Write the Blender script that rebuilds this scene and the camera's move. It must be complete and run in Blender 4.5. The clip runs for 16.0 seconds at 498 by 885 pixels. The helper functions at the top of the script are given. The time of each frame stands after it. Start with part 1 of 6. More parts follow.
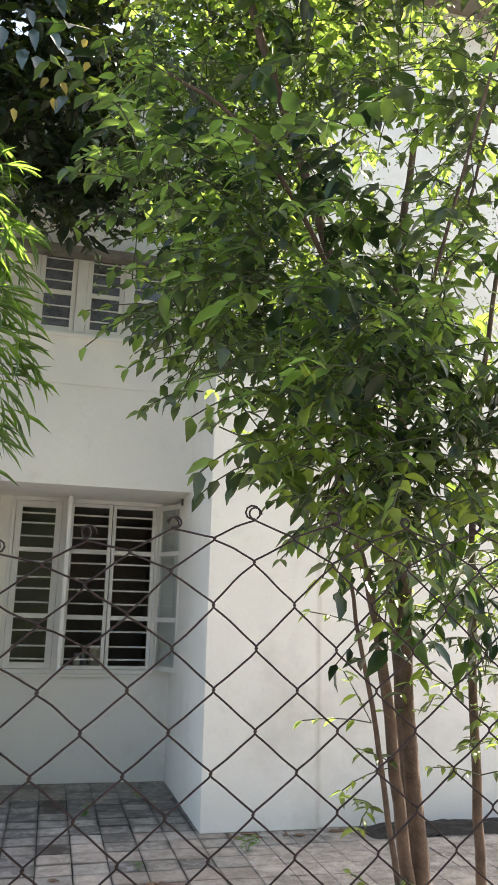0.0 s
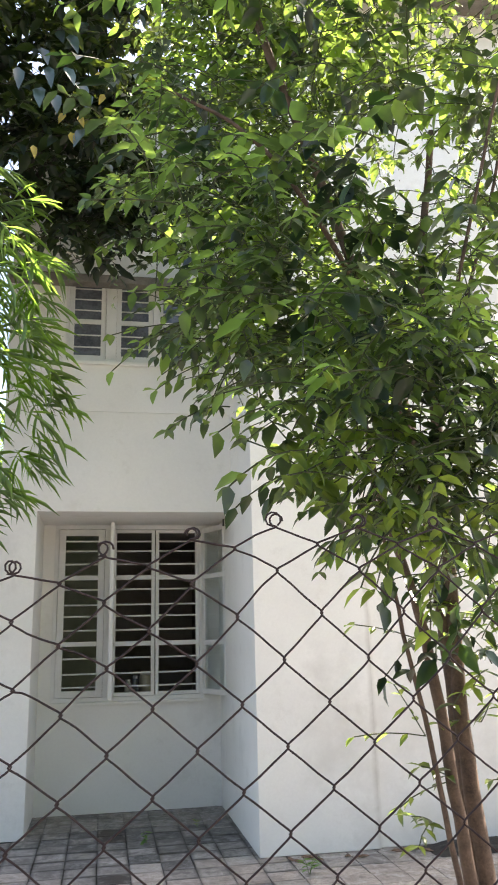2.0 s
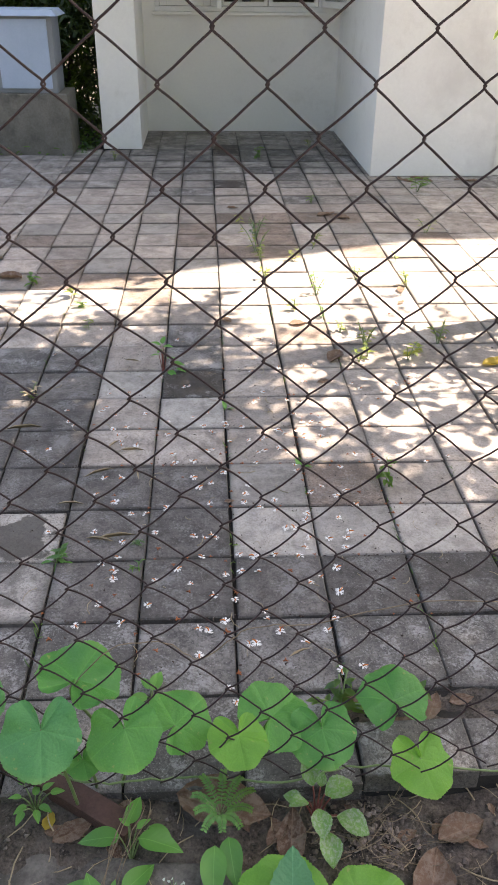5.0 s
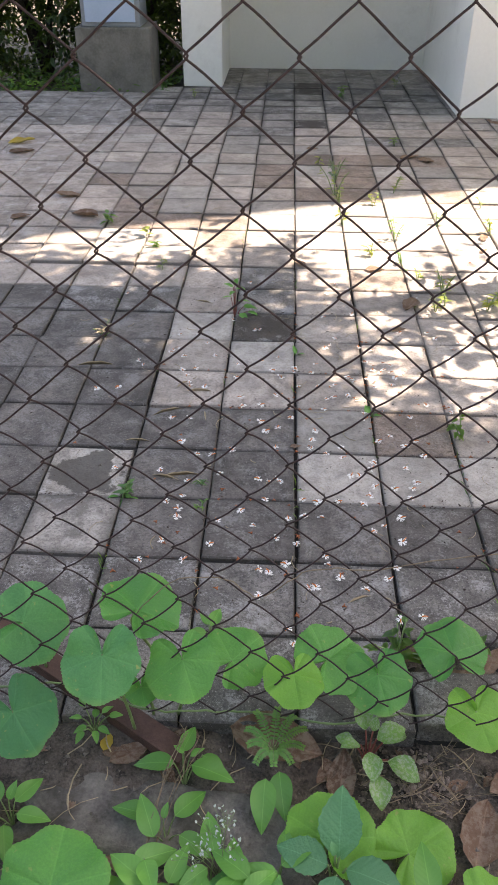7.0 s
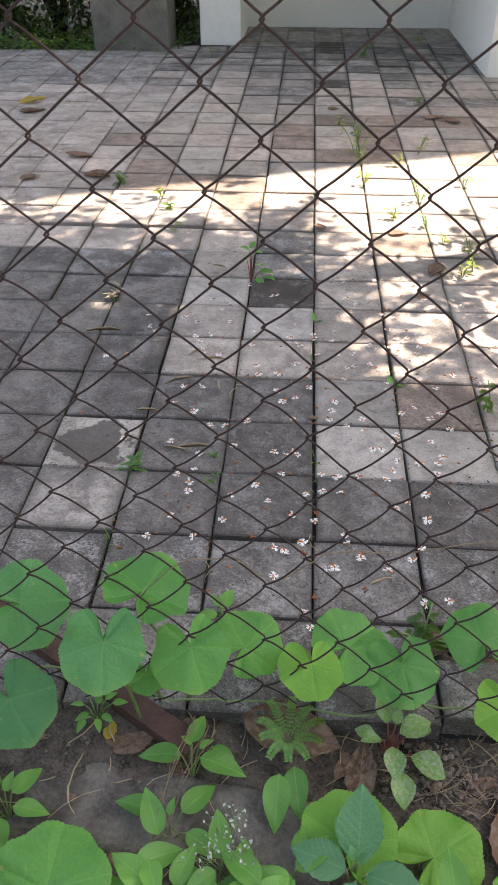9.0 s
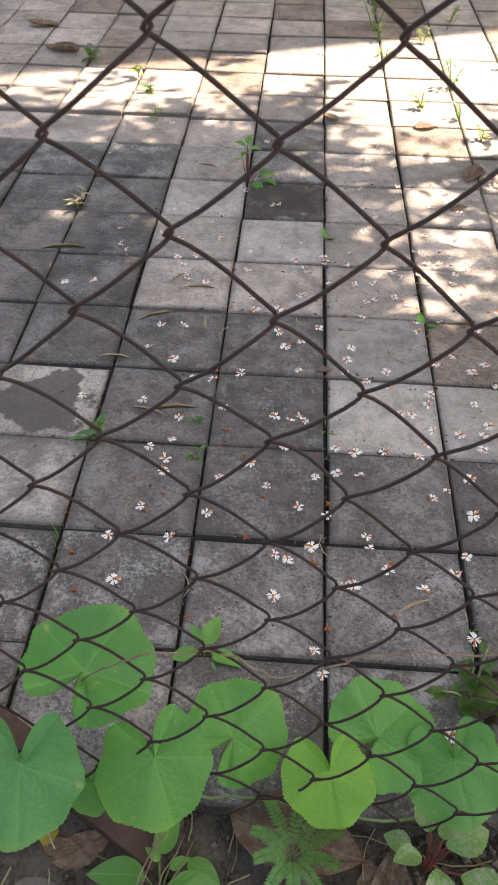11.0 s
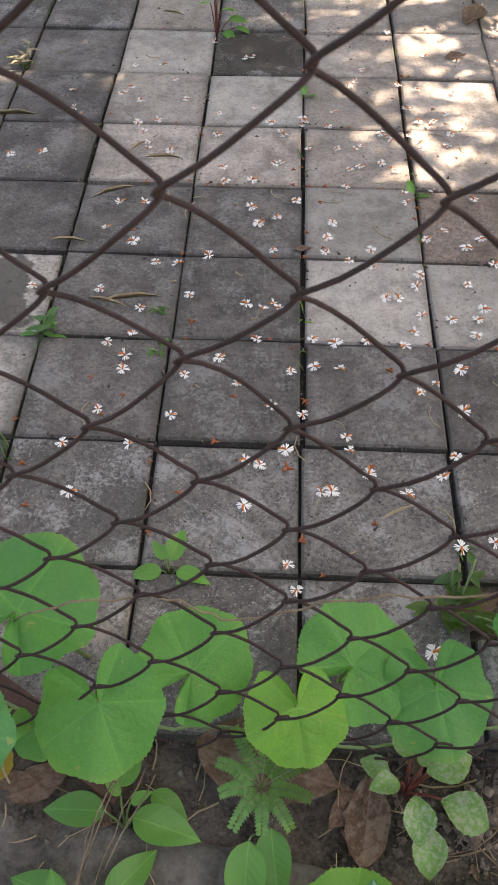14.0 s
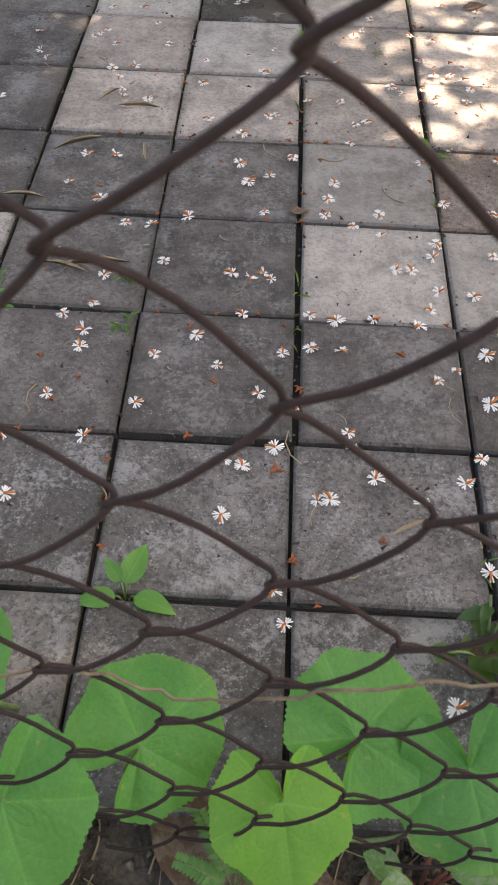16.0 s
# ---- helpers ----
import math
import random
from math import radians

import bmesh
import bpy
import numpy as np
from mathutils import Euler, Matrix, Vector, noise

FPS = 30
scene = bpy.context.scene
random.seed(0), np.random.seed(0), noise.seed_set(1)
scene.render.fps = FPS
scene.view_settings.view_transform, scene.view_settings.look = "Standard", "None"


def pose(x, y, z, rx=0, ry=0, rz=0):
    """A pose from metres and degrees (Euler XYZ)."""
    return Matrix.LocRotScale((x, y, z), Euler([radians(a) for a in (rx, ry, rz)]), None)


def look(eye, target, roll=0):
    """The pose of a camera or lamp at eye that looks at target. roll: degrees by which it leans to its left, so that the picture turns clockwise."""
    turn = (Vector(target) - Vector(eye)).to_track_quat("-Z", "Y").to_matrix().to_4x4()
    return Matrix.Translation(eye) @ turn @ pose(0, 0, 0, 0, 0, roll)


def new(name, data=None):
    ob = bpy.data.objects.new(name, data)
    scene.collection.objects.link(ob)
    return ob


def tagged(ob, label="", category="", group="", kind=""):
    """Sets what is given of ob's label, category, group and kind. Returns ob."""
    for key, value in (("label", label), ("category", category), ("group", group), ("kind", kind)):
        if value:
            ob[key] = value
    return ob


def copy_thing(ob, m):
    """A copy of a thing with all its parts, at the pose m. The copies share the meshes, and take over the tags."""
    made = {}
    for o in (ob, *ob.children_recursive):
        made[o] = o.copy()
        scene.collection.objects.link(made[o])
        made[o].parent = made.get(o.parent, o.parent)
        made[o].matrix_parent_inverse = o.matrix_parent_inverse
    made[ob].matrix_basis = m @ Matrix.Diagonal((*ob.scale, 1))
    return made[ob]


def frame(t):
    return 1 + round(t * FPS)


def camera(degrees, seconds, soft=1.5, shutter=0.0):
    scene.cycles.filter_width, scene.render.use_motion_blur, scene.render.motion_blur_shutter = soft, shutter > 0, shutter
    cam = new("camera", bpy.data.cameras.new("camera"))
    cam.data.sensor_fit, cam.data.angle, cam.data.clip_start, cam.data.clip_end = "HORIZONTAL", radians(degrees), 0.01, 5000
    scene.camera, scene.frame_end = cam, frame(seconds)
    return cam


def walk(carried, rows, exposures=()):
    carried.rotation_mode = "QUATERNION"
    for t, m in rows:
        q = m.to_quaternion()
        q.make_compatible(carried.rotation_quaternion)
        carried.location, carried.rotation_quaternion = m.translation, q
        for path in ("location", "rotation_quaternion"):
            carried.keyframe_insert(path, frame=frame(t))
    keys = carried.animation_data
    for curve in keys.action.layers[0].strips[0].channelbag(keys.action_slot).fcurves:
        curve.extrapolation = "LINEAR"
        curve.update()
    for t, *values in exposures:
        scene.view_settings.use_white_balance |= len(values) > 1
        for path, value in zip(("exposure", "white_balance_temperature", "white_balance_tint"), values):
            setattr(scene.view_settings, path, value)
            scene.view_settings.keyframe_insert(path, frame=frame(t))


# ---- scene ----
cam = camera(35.6, 16.0, soft=1.2, shutter=0.2)
cam.data.dof.use_dof = True
cam.data.dof.focus_distance = 1.35
cam.data.dof.aperture_fstop = 46
PATH = [
    (0, (-0.03, -1.175, 1.41), (0.434, 0.72, 1.849), 1.5),
    (0.5, (-0.018, -1.195, 1.413), (0.448, 0.69, 1.891), 1.2),
    (1, (-0.003, -1.181, 1.407), (0.462, 0.699, 1.905), 0.4),
    (1.5, (0.002, -1.164, 1.405), (0.461, 0.718, 1.901), -0.5),
    (2, (0.008, -1.153, 1.399), (0.368, 0.753, 1.886), -1.4),
    (2.5, (0.008, -1.139, 1.379), (0.279, 0.811, 1.733), -2.0),
    (3, (-0.007, -1.111, 1.316), (0.195, 0.878, 1.265), -2.0),
    (3.5, (-0.01, -1.069, 1.236), (0.143, 0.853, 0.703), -1.9),
    (4, (-0.023, -1.028, 1.19), (0.106, 0.792, 0.371), -1.7),
    (4.5, (-0.035, -1.009, 1.171), (0.083, 0.726, 0.183), -1.3),
    (5, (-0.045, -1.008, 1.174), (0.052, 0.697, 0.133), 0.7),
    (5.2, (-0.058, -1.007, 1.174), (0.043, 0.682, 0.107), 0.9),
    (7.3, (-0.041, -1.002, 1.153), (-0.131, 0.629, -0.001), -0.1),
    (7.5, (-0.035, -1.0, 1.154), (-0.126, 0.628, -0.004), -0.3),
    (8, (-0.047, -0.995, 1.159), (-0.131, 0.621, -0.016), -0.0),
    (8.5, (-0.056, -0.964, 1.136), (-0.145, 0.638, -0.057), -0.3),
    (8.7, (-0.05, -0.952, 1.118), (-0.157, 0.644, -0.082), -0.2),
    (10.8, (-0.083, -0.578, 0.954), (-0.17, 0.89, -0.402), 0.8),
    (11, (-0.079, -0.547, 0.94), (-0.159, 0.881, -0.459), 1.0),
    (11.5, (-0.074, -0.49, 0.912), (-0.151, 0.877, -0.546), 0.9),
    (12, (-0.071, -0.463, 0.882), (-0.145, 0.86, -0.616), 1.0),
    (12.5, (-0.062, -0.461, 0.878), (-0.129, 0.828, -0.65), 1.0),
    (13, (-0.06, -0.456, 0.88), (-0.122, 0.799, -0.677), 0.9),
    (13.5, (-0.049, -0.453, 0.876), (-0.107, 0.771, -0.704), 0.6),
    (14, (-0.042, -0.447, 0.87), (-0.101, 0.75, -0.731), -0.2),
    (14.5, (-0.047, -0.396, 0.81), (-0.111, 0.781, -0.806), -0.6),
    (15, (-0.053, -0.36, 0.748), (-0.106, 0.819, -0.867), 1.0),
    (15.5, (-0.047, -0.338, 0.727), (-0.096, 0.848, -0.882), 1.3),
    (16, (-0.038, -0.33, 0.712), (-0.069, 0.861, -0.895), 2.0),
]
walk(cam, [(t, look(eye, target, roll)) for t, eye, target, roll in PATH], [(0.0, 1.86, 7750, 12), (1.5, 1.92, 7650, 13), (2.3, 2.05, 7700, 14), (3.0, 2.0, 7800, 14), (5.0, 2.02, 8100, 16), (8.5, 2.04, 8300, 16.5), (11.0, 1.96, 8700, 17), (16.0, 1.98, 8900, 17)])

# ---- sky, sun and exposure ----
SUN = Vector((0.94, 0.34, 1.73)).normalized()
world = bpy.data.worlds.new("sky")
scene.world = world
world.use_nodes = True
wn, wl = world.node_tree.nodes, world.node_tree.links
sky = wn.new("ShaderNodeTexSky")
sky.sky_type = 'NISHITA'
sky.sun_disc = False
sky.sun_elevation = math.asin(SUN.z)
sky.sun_rotation = math.atan2(SUN.x, SUN.y)
sky.dust_density = 2.0
wl.new(sky.outputs[0], wn["Background"].inputs[0])
wn["Background"].inputs[1].default_value = 0.15
sun_data = bpy.data.lights.new("sun", 'SUN')
sun_data.energy = 5.0
sun_data.angle = radians(0.55)
sun_data.color = (1.0, 0.98, 0.96)
sun_lamp = new("sun", sun_data)
sun_lamp.matrix_world = look(SUN * 30, (0, 0, 0))


# ---- materials ----
def nodes_of(name):
    m = bpy.data.materials.new(name)
    m.use_nodes = True
    nt = m.node_tree
    return m, nt.nodes, nt.links, nt.nodes["Principled BSDF"]


def ramp(n, l, src, stops):
    r = n.new("ShaderNodeValToRGB")
    els = r.color_ramp.elements
    while len(els) < len(stops):
        els.new(0.5)
    for e, (p, c) in zip(els, stops):
        e.position, e.color = p, (*c, 1)
    l.new(src, r.inputs[0])
    return r.outputs[0]


def noise_tex(n, l, scale, detail=4.0, rough=0.55, coord="Object", dist=0.0):
    tc = n.new("ShaderNodeTexCoord")
    t = n.new("ShaderNodeTexNoise")
    t.inputs["Scale"].default_value, t.inputs["Detail"].default_value = scale, detail
    t.inputs["Roughness"].default_value, t.inputs["Distortion"].default_value = rough, dist
    l.new(tc.outputs[coord], t.inputs["Vector"])
    return t.outputs["Fac"]


def world_noise(n, l, scale, detail=4.0, rough=0.55):
    g = n.new("ShaderNodeNewGeometry")
    t = n.new("ShaderNodeTexNoise")
    t.inputs["Scale"].default_value, t.inputs["Detail"].default_value = scale, detail
    t.inputs["Roughness"].default_value = rough
    l.new(g.outputs["Position"], t.inputs["Vector"])
    return t.outputs["Fac"]


def mixc(n, l, fac, a, b, mode='MIX'):
    m = n.new("ShaderNodeMix")
    m.data_type, m.blend_type = 'RGBA', mode
    for sock, v in ((m.inputs[0], fac), (m.inputs[6], a), (m.inputs[7], b)):
        if isinstance(v, (int, float)):
            sock.default_value = v
        elif isinstance(v, tuple):
            sock.default_value = (*v, 1)
        else:
            l.new(v, sock)
    return m.outputs[2]


def calc(n, l, op, a, b=0.0):
    m = n.new("ShaderNodeMath")
    m.operation = op
    for sock, v in zip(m.inputs, (a, b)):
        if isinstance(v, (int, float)):
            sock.default_value = v
        else:
            l.new(v, sock)
    return m.outputs[0]


def bump(n, l, p, height, strength, distance=0.002):
    b = n.new("ShaderNodeBump")
    b.inputs["Strength"].default_value, b.inputs["Distance"].default_value = strength, distance
    l.new(height, b.inputs["Height"])
    l.new(b.outputs[0], p.inputs["Normal"])


def surface(name, dark, light, scale, rough=0.8, fine=8.0, bumps=0.4, metal=0.0, stain=None, dist=0.002):
    """A surface with broad mottling, fine grain and relief."""
    m, n, l, p = nodes_of(name)
    broad = world_noise(n, l, scale, 5)
    grain = world_noise(n, l, scale * fine, 6, 0.65)
    c = ramp(n, l, calc(n, l, 'ADD', calc(n, l, 'MULTIPLY', broad, 0.6), calc(n, l, 'MULTIPLY', grain, 0.4)), [(0.35, dark), (0.65, light)])
    if stain:
        s = ramp(n, l, world_noise(n, l, scale * 0.45, 7, 0.7), [(0.54, (0, 0, 0)), (0.68, (1, 1, 1))])
        c = mixc(n, l, s, c, stain)
    l.new(c, p.inputs["Base Color"])
    p.inputs["Roughness"].default_value, p.inputs["Metallic"].default_value = rough, metal
    bump(n, l, p, grain, bumps, dist)
    return m


def leaf_material(name, dark, light, glow, rough=0.42, through_light=0.45, gloss=0.5):
    """Leaf blades: each one a little different, and lit through from behind."""
    m, n, l, p = nodes_of(name)
    g = n.new("ShaderNodeNewGeometry")
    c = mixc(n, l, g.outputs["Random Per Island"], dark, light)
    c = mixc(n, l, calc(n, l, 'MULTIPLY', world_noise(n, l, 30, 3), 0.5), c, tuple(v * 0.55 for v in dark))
    # shade between clumps, painted into the leaf colour by broad noise
    clump_shade = ramp(n, l, world_noise(n, l, 4.5, 3), [(0.42, (0, 0, 0)), (0.60, (0.8, 0.8, 0.8))])
    c = mixc(n, l, clump_shade, c, tuple(v * 0.5 for v in dark))
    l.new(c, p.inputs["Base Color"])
    p.inputs["Roughness"].default_value = rough
    p.inputs["Specular IOR Level"].default_value = gloss
    tr = n.new("ShaderNodeBsdfTranslucent")
    l.new(mixc(n, l, 0.7, c, glow), tr.inputs[0])
    mx = n.new("ShaderNodeMixShader")
    # backlit clumps imitated: broad noise sets how much light a leaf passes
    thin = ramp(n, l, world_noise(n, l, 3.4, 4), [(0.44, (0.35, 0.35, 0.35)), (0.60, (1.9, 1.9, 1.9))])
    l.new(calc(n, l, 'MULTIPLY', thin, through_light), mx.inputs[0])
    l.new(p.outputs[0], mx.inputs[1])
    l.new(tr.outputs[0], mx.inputs[2])
    l.new(mx.outputs[0], n["Material Output"].inputs[0])
    return m


def paver_material(name, dark, light, island=False, flecks=False, damp=None, scuff=0.72, rim=0.45, blots=0.6, grit=0.65):
    """Cast concrete paver, mottled and dirty, each one of its own tone."""
    m, n, l, p = nodes_of(name)
    if island:
        rnd = n.new("ShaderNodeNewGeometry").outputs["Random Per Island"]
    else:
        rnd = n.new("ShaderNodeObjectInfo").outputs["Random"]
    broad = world_noise(n, l, 9, 6, 0.62)
    grain = world_noise(n, l, 160, 5, 0.7)
    mid = world_noise(n, l, 26, 9, 0.78)
    f = calc(n, l, 'ADD', calc(n, l, 'MULTIPLY', broad, 0.4), calc(n, l, 'MULTIPLY', mid, 0.6))
    c = ramp(n, l, f, [(0.40, tuple(v * 0.78 for v in dark)), (0.50, tuple((v + w) / 2 for v, w in zip(dark, light))), (0.60, light)])
    tone = calc(n, l, 'ADD', calc(n, l, 'MULTIPLY', rnd, 0.46), 0.72)
    tc = n.new("ShaderNodeCombineColor")
    for k in range(3):
        l.new(tone, tc.inputs[k])
    c = mixc(n, l, 1.0, c, tc.outputs[0], 'MULTIPLY')
    c = mixc(n, l, ramp(n, l, grain, [(0.41, (grit,) * 3), (0.50, (0, 0, 0))]), c, tuple(v * 0.40 for v in dark))
    # cloudy smooth stains with a sharper rim
    blot = ramp(n, l, world_noise(n, l, 4.2, 8, 0.72), [(0.50, (0, 0, 0)), (0.56, (0.8 * blots,) * 3), (0.66, (blots,) * 3)])
    c = mixc(n, l, blot, c, tuple(v * 0.55 for v in dark))
    # pale scuffs in patches of small flakes
    patch = calc(n, l, 'MULTIPLY', calc(n, l, 'SUBTRACT', world_noise(n, l, 11, 5, 0.65), 0.5), 0.85)
    flake = calc(n, l, 'ADD', world_noise(n, l, 150, 9, 0.85), patch)
    lichen = ramp(n, l, flake, [(0.53, (0, 0, 0)), (0.62, (scuff,) * 3)])
    c = mixc(n, l, lichen, c, tuple(0.5 * v + 0.22 for v in light))
    speck = ramp(n, l, world_noise(n, l, 420, 3, 0.6), [(0.63, (0, 0, 0)), (0.69, (0.9 * grit,) * 3)])
    c = mixc(n, l, speck, c, (0.55, 0.53, 0.50))
    if not island:
        # dirt gathered along the paver's rim
        tco = n.new("ShaderNodeTexCoord")
        sp = n.new("ShaderNodeSeparateXYZ")
        l.new(tco.outputs["Object"], sp.inputs[0])
        edge = calc(n, l, 'MAXIMUM', calc(n, l, 'ABSOLUTE', sp.outputs[0]), calc(n, l, 'ABSOLUTE', sp.outputs[1]))
        edge = calc(n, l, 'ADD', edge, calc(n, l, 'MULTIPLY', calc(n, l, 'SUBTRACT', mid, 0.5), 0.05))
        c = mixc(n, l, ramp(n, l, edge, [(0.088 - 0.05 * max(0.0, rim - 0.5), (0, 0, 0)), (0.103, (rim,) * 3)]), c, (0.045, 0.040, 0.034))
    h = grain
    if damp:
        # a damp blotch that leaves the rim dry
        off = n.new("ShaderNodeVectorMath")
        off.operation = 'LENGTH'
        tcd = n.new("ShaderNodeTexCoord")
        l.new(tcd.outputs["Object"], off.inputs[0])
        reach = calc(n, l, 'ADD', off.outputs["Value"], calc(n, l, 'MULTIPLY', calc(n, l, 'SUBTRACT', world_noise(n, l, 12, 5, 0.6), 0.5), 0.22))
        c = mixc(n, l, ramp(n, l, reach, [(0.082, (0.85, 0.85, 0.85)), (0.092, (0, 0, 0))]), c, damp)
    if flecks:
        v = n.new("ShaderNodeTexVoronoi")
        v.inputs["Scale"].default_value = 130
        mp = n.new("ShaderNodeMapping")
        mp.inputs["Scale"].default_value = (1.0, 0.4, 1.0)
        mp.inputs["Rotation"].default_value = (0, 0, 0.6)
        g2 = n.new("ShaderNodeNewGeometry")
        l.new(g2.outputs["Position"], mp.inputs[0])
        l.new(mp.outputs[0], v.inputs["Vector"])
        pit = ramp(n, l, v.outputs["Distance"], [(0.08, (0.6, 0.6, 0.6)), (0.14, (0, 0, 0))])
        c = mixc(n, l, pit, c, tuple(v2 * 0.4 for v2 in dark))
    l.new(c, p.inputs["Base Color"])
    p.inputs["Roughness"].default_value = 0.82
    bump(n, l, p, calc(n, l, 'ADD', calc(n, l, 'MULTIPLY', h, 1.4), mid), 0.7, 0.002)
    return m


M_PLASTER = surface("white_plaster", (0.785, 0.768, 0.722), (0.86, 0.842, 0.795), 1.6, 0.85, 30, 0.12, stain=(0.70, 0.68, 0.635))
m, n, l = M_PLASTER, M_PLASTER.node_tree.nodes, M_PLASTER.node_tree.links
p = n["Principled BSDF"]
link = p.inputs["Base Color"].links[0].from_socket
sp = n.new("ShaderNodeSeparateXYZ")
l.new(n.new("ShaderNodeNewGeometry").outputs["Position"], sp.inputs[0])
off = calc(n, l, 'ABSOLUTE', calc(n, l, 'ADD', calc(n, l, 'SUBTRACT', sp.outputs[0], 1.90), calc(n, l, 'MULTIPLY', world_noise(n, l, 3, 3), 0.05)))
run = calc(n, l, 'MULTIPLY', ramp(n, l, off, [(0.0, (0.75, 0.75, 0.75)), (0.035, (0, 0, 0))]), world_noise(n, l, 11, 5, 0.7))
c = mixc(n, l, run, link, (0.34, 0.30, 0.24))
smear = ramp(n, l, world_noise(n, l, 2.4, 9, 0.78), [(0.56, (0, 0, 0)), (0.72, (0.45, 0.45, 0.45))])
l.new(mixc(n, l, smear, c, (0.60, 0.57, 0.51)), p.inputs["Base Color"])
M_FRAME = surface("window_paint", (0.70, 0.69, 0.66), (0.80, 0.79, 0.76), 8, 0.45, 12, 0.1)
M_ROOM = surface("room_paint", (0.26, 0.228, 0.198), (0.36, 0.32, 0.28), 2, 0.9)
M_SOIL = surface("soil", (0.014, 0.011, 0.009), (0.190, 0.154, 0.126), 26, 0.95, 8, 1.0, stain=(0.14, 0.124, 0.108), dist=0.008)
M_BED = surface("joint_soil", (0.012, 0.011, 0.010), (0.035, 0.031, 0.026), 30, 0.95, 6, 0.8)
M_WIRE = surface("rusty_wire", (0.013, 0.0064, 0.0066), (0.038, 0.0182, 0.0182), 60, 0.75, 6, 0.4, 0.1)
# pale metal; blue skylight on the cabinet front is added to its colour
M_RUST = surface("rusty_iron", (0.055, 0.028, 0.022), (0.11, 0.056, 0.044), 25, 0.85, 9, 0.6)
M_CONC = surface("old_concrete", (0.13, 0.12, 0.10), (0.24, 0.22, 0.19), 7, 0.9, 12, 0.6, stain=(0.09, 0.085, 0.07))
M_METAL = surface("blue_tinted_metal", (0.36, 0.46, 0.60), (0.44, 0.54, 0.68), 5, 0.38, 20, 0.05)
M_METAL_D = surface("metal_side", (0.20, 0.22, 0.24), (0.28, 0.30, 0.32), 5, 0.45, 20, 0.05)
M_BLACK = surface("black_plastic", (0.02, 0.02, 0.02), (0.04, 0.04, 0.04), 20, 0.5)
M_BARK = surface("bark", (0.045, 0.029, 0.022), (0.150, 0.098, 0.070), 16, 0.9, 7, 0.9)
M_BARK_D = surface("dark_bark", (0.03, 0.022, 0.018), (0.07, 0.05, 0.04), 12, 0.9, 7, 0.9)
M_GRAVEL = surface("gravel", (0.035, 0.028, 0.022), (0.26, 0.225, 0.195), 70, 0.9, 5, 0.5)
M_NEEDLE = surface("dry_needle", (0.14, 0.10, 0.065), (0.27, 0.21, 0.14), 40, 0.85)
M_STRAW = surface("straw", (0.26, 0.20, 0.12), (0.42, 0.34, 0.22), 40, 0.85)
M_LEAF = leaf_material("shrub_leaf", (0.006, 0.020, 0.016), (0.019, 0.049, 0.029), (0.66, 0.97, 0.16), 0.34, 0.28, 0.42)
# darker copy of the shrub leaf: shade on the larger leaves is in its colour
M_LEAF_S = leaf_material("large_shaded_leaf", (0.006, 0.018, 0.015), (0.014, 0.036, 0.024), (0.30, 0.60, 0.08), 0.30, 0.10, 0.42)
M_BUD = leaf_material("pale_bud", (0.16, 0.24, 0.10), (0.30, 0.38, 0.18), (0.50, 0.60, 0.25), 0.6, 0.3)
# waxy leaves; the sky's grey sheen is put into their base colour
M_WAX = leaf_material("waxy_leaf", (0.045, 0.085, 0.075), (0.09, 0.14, 0.125), (0.3, 0.4, 0.1), 0.28, 0.08, 0.6)
M_LEAF_D = leaf_material("dark_leaf", (0.010, 0.024, 0.013), (0.024, 0.046, 0.022), (0.30, 0.42, 0.05), 0.36, 0.12, 0.35)
M_LEAF_B = leaf_material("bamboo_leaf", (0.110, 0.205, 0.060), (0.200, 0.325, 0.090), (0.42, 0.68, 0.10), 0.45, 0.45)
M_HEDGE = leaf_material("hedge_leaf", (0.022, 0.052, 0.018), (0.065, 0.115, 0.030), (0.30, 0.45, 0.06), 0.5, 0.3)
M_WEED = leaf_material("weed_leaf", (0.050, 0.150, 0.040), (0.110, 0.240, 0.055), (0.35, 0.60, 0.08), 0.5, 0.35)
M_WEED_Y = leaf_material("pale_weed_leaf", (0.16, 0.22, 0.045), (0.30, 0.34, 0.07), (0.55, 0.60, 0.10), 0.55, 0.35)
M_FERN = leaf_material("fern_leaf", (0.070, 0.215, 0.055), (0.140, 0.325, 0.080), (0.40, 0.62, 0.12), 0.5, 0.35)
M_STEM = surface("green_stem", (0.10, 0.17, 0.06), (0.20, 0.28, 0.11), 40, 0.6)
M_TWIG = surface("twig_bark", (0.035, 0.045, 0.02), (0.075, 0.085, 0.04), 40, 0.7)
M_RED = surface("red_petal", (0.45, 0.03, 0.03), (0.60, 0.06, 0.05), 30, 0.6)
M_PETAL = surface("white_petal", (0.74, 0.73, 0.70), (0.85, 0.84, 0.82), 90, 0.6, 6, 0.2)
M_TUBE = surface("orange_tube", (0.55, 0.13, 0.02), (0.70, 0.22, 0.04), 90, 0.6)
M_WITHER = surface("withered_petal", (0.22, 0.055, 0.022), (0.40, 0.13, 0.045), 90, 0.8)
M_YELLOW = leaf_material("yellow_leaf", (0.50, 0.36, 0.05), (0.62, 0.46, 0.08), (0.7, 0.5, 0.1), 0.6, 0.3)
P_LIGHT = paver_material("paver_light", (0.285, 0.255, 0.226), (0.440, 0.398, 0.358), flecks=True, scuff=0.25, blots=0.35, grit=0.3)
P_MID = paver_material("paver_mid", (0.300, 0.252, 0.218), (0.480, 0.412, 0.360), scuff=0.25, rim=0.55, blots=0.5, grit=0.45)
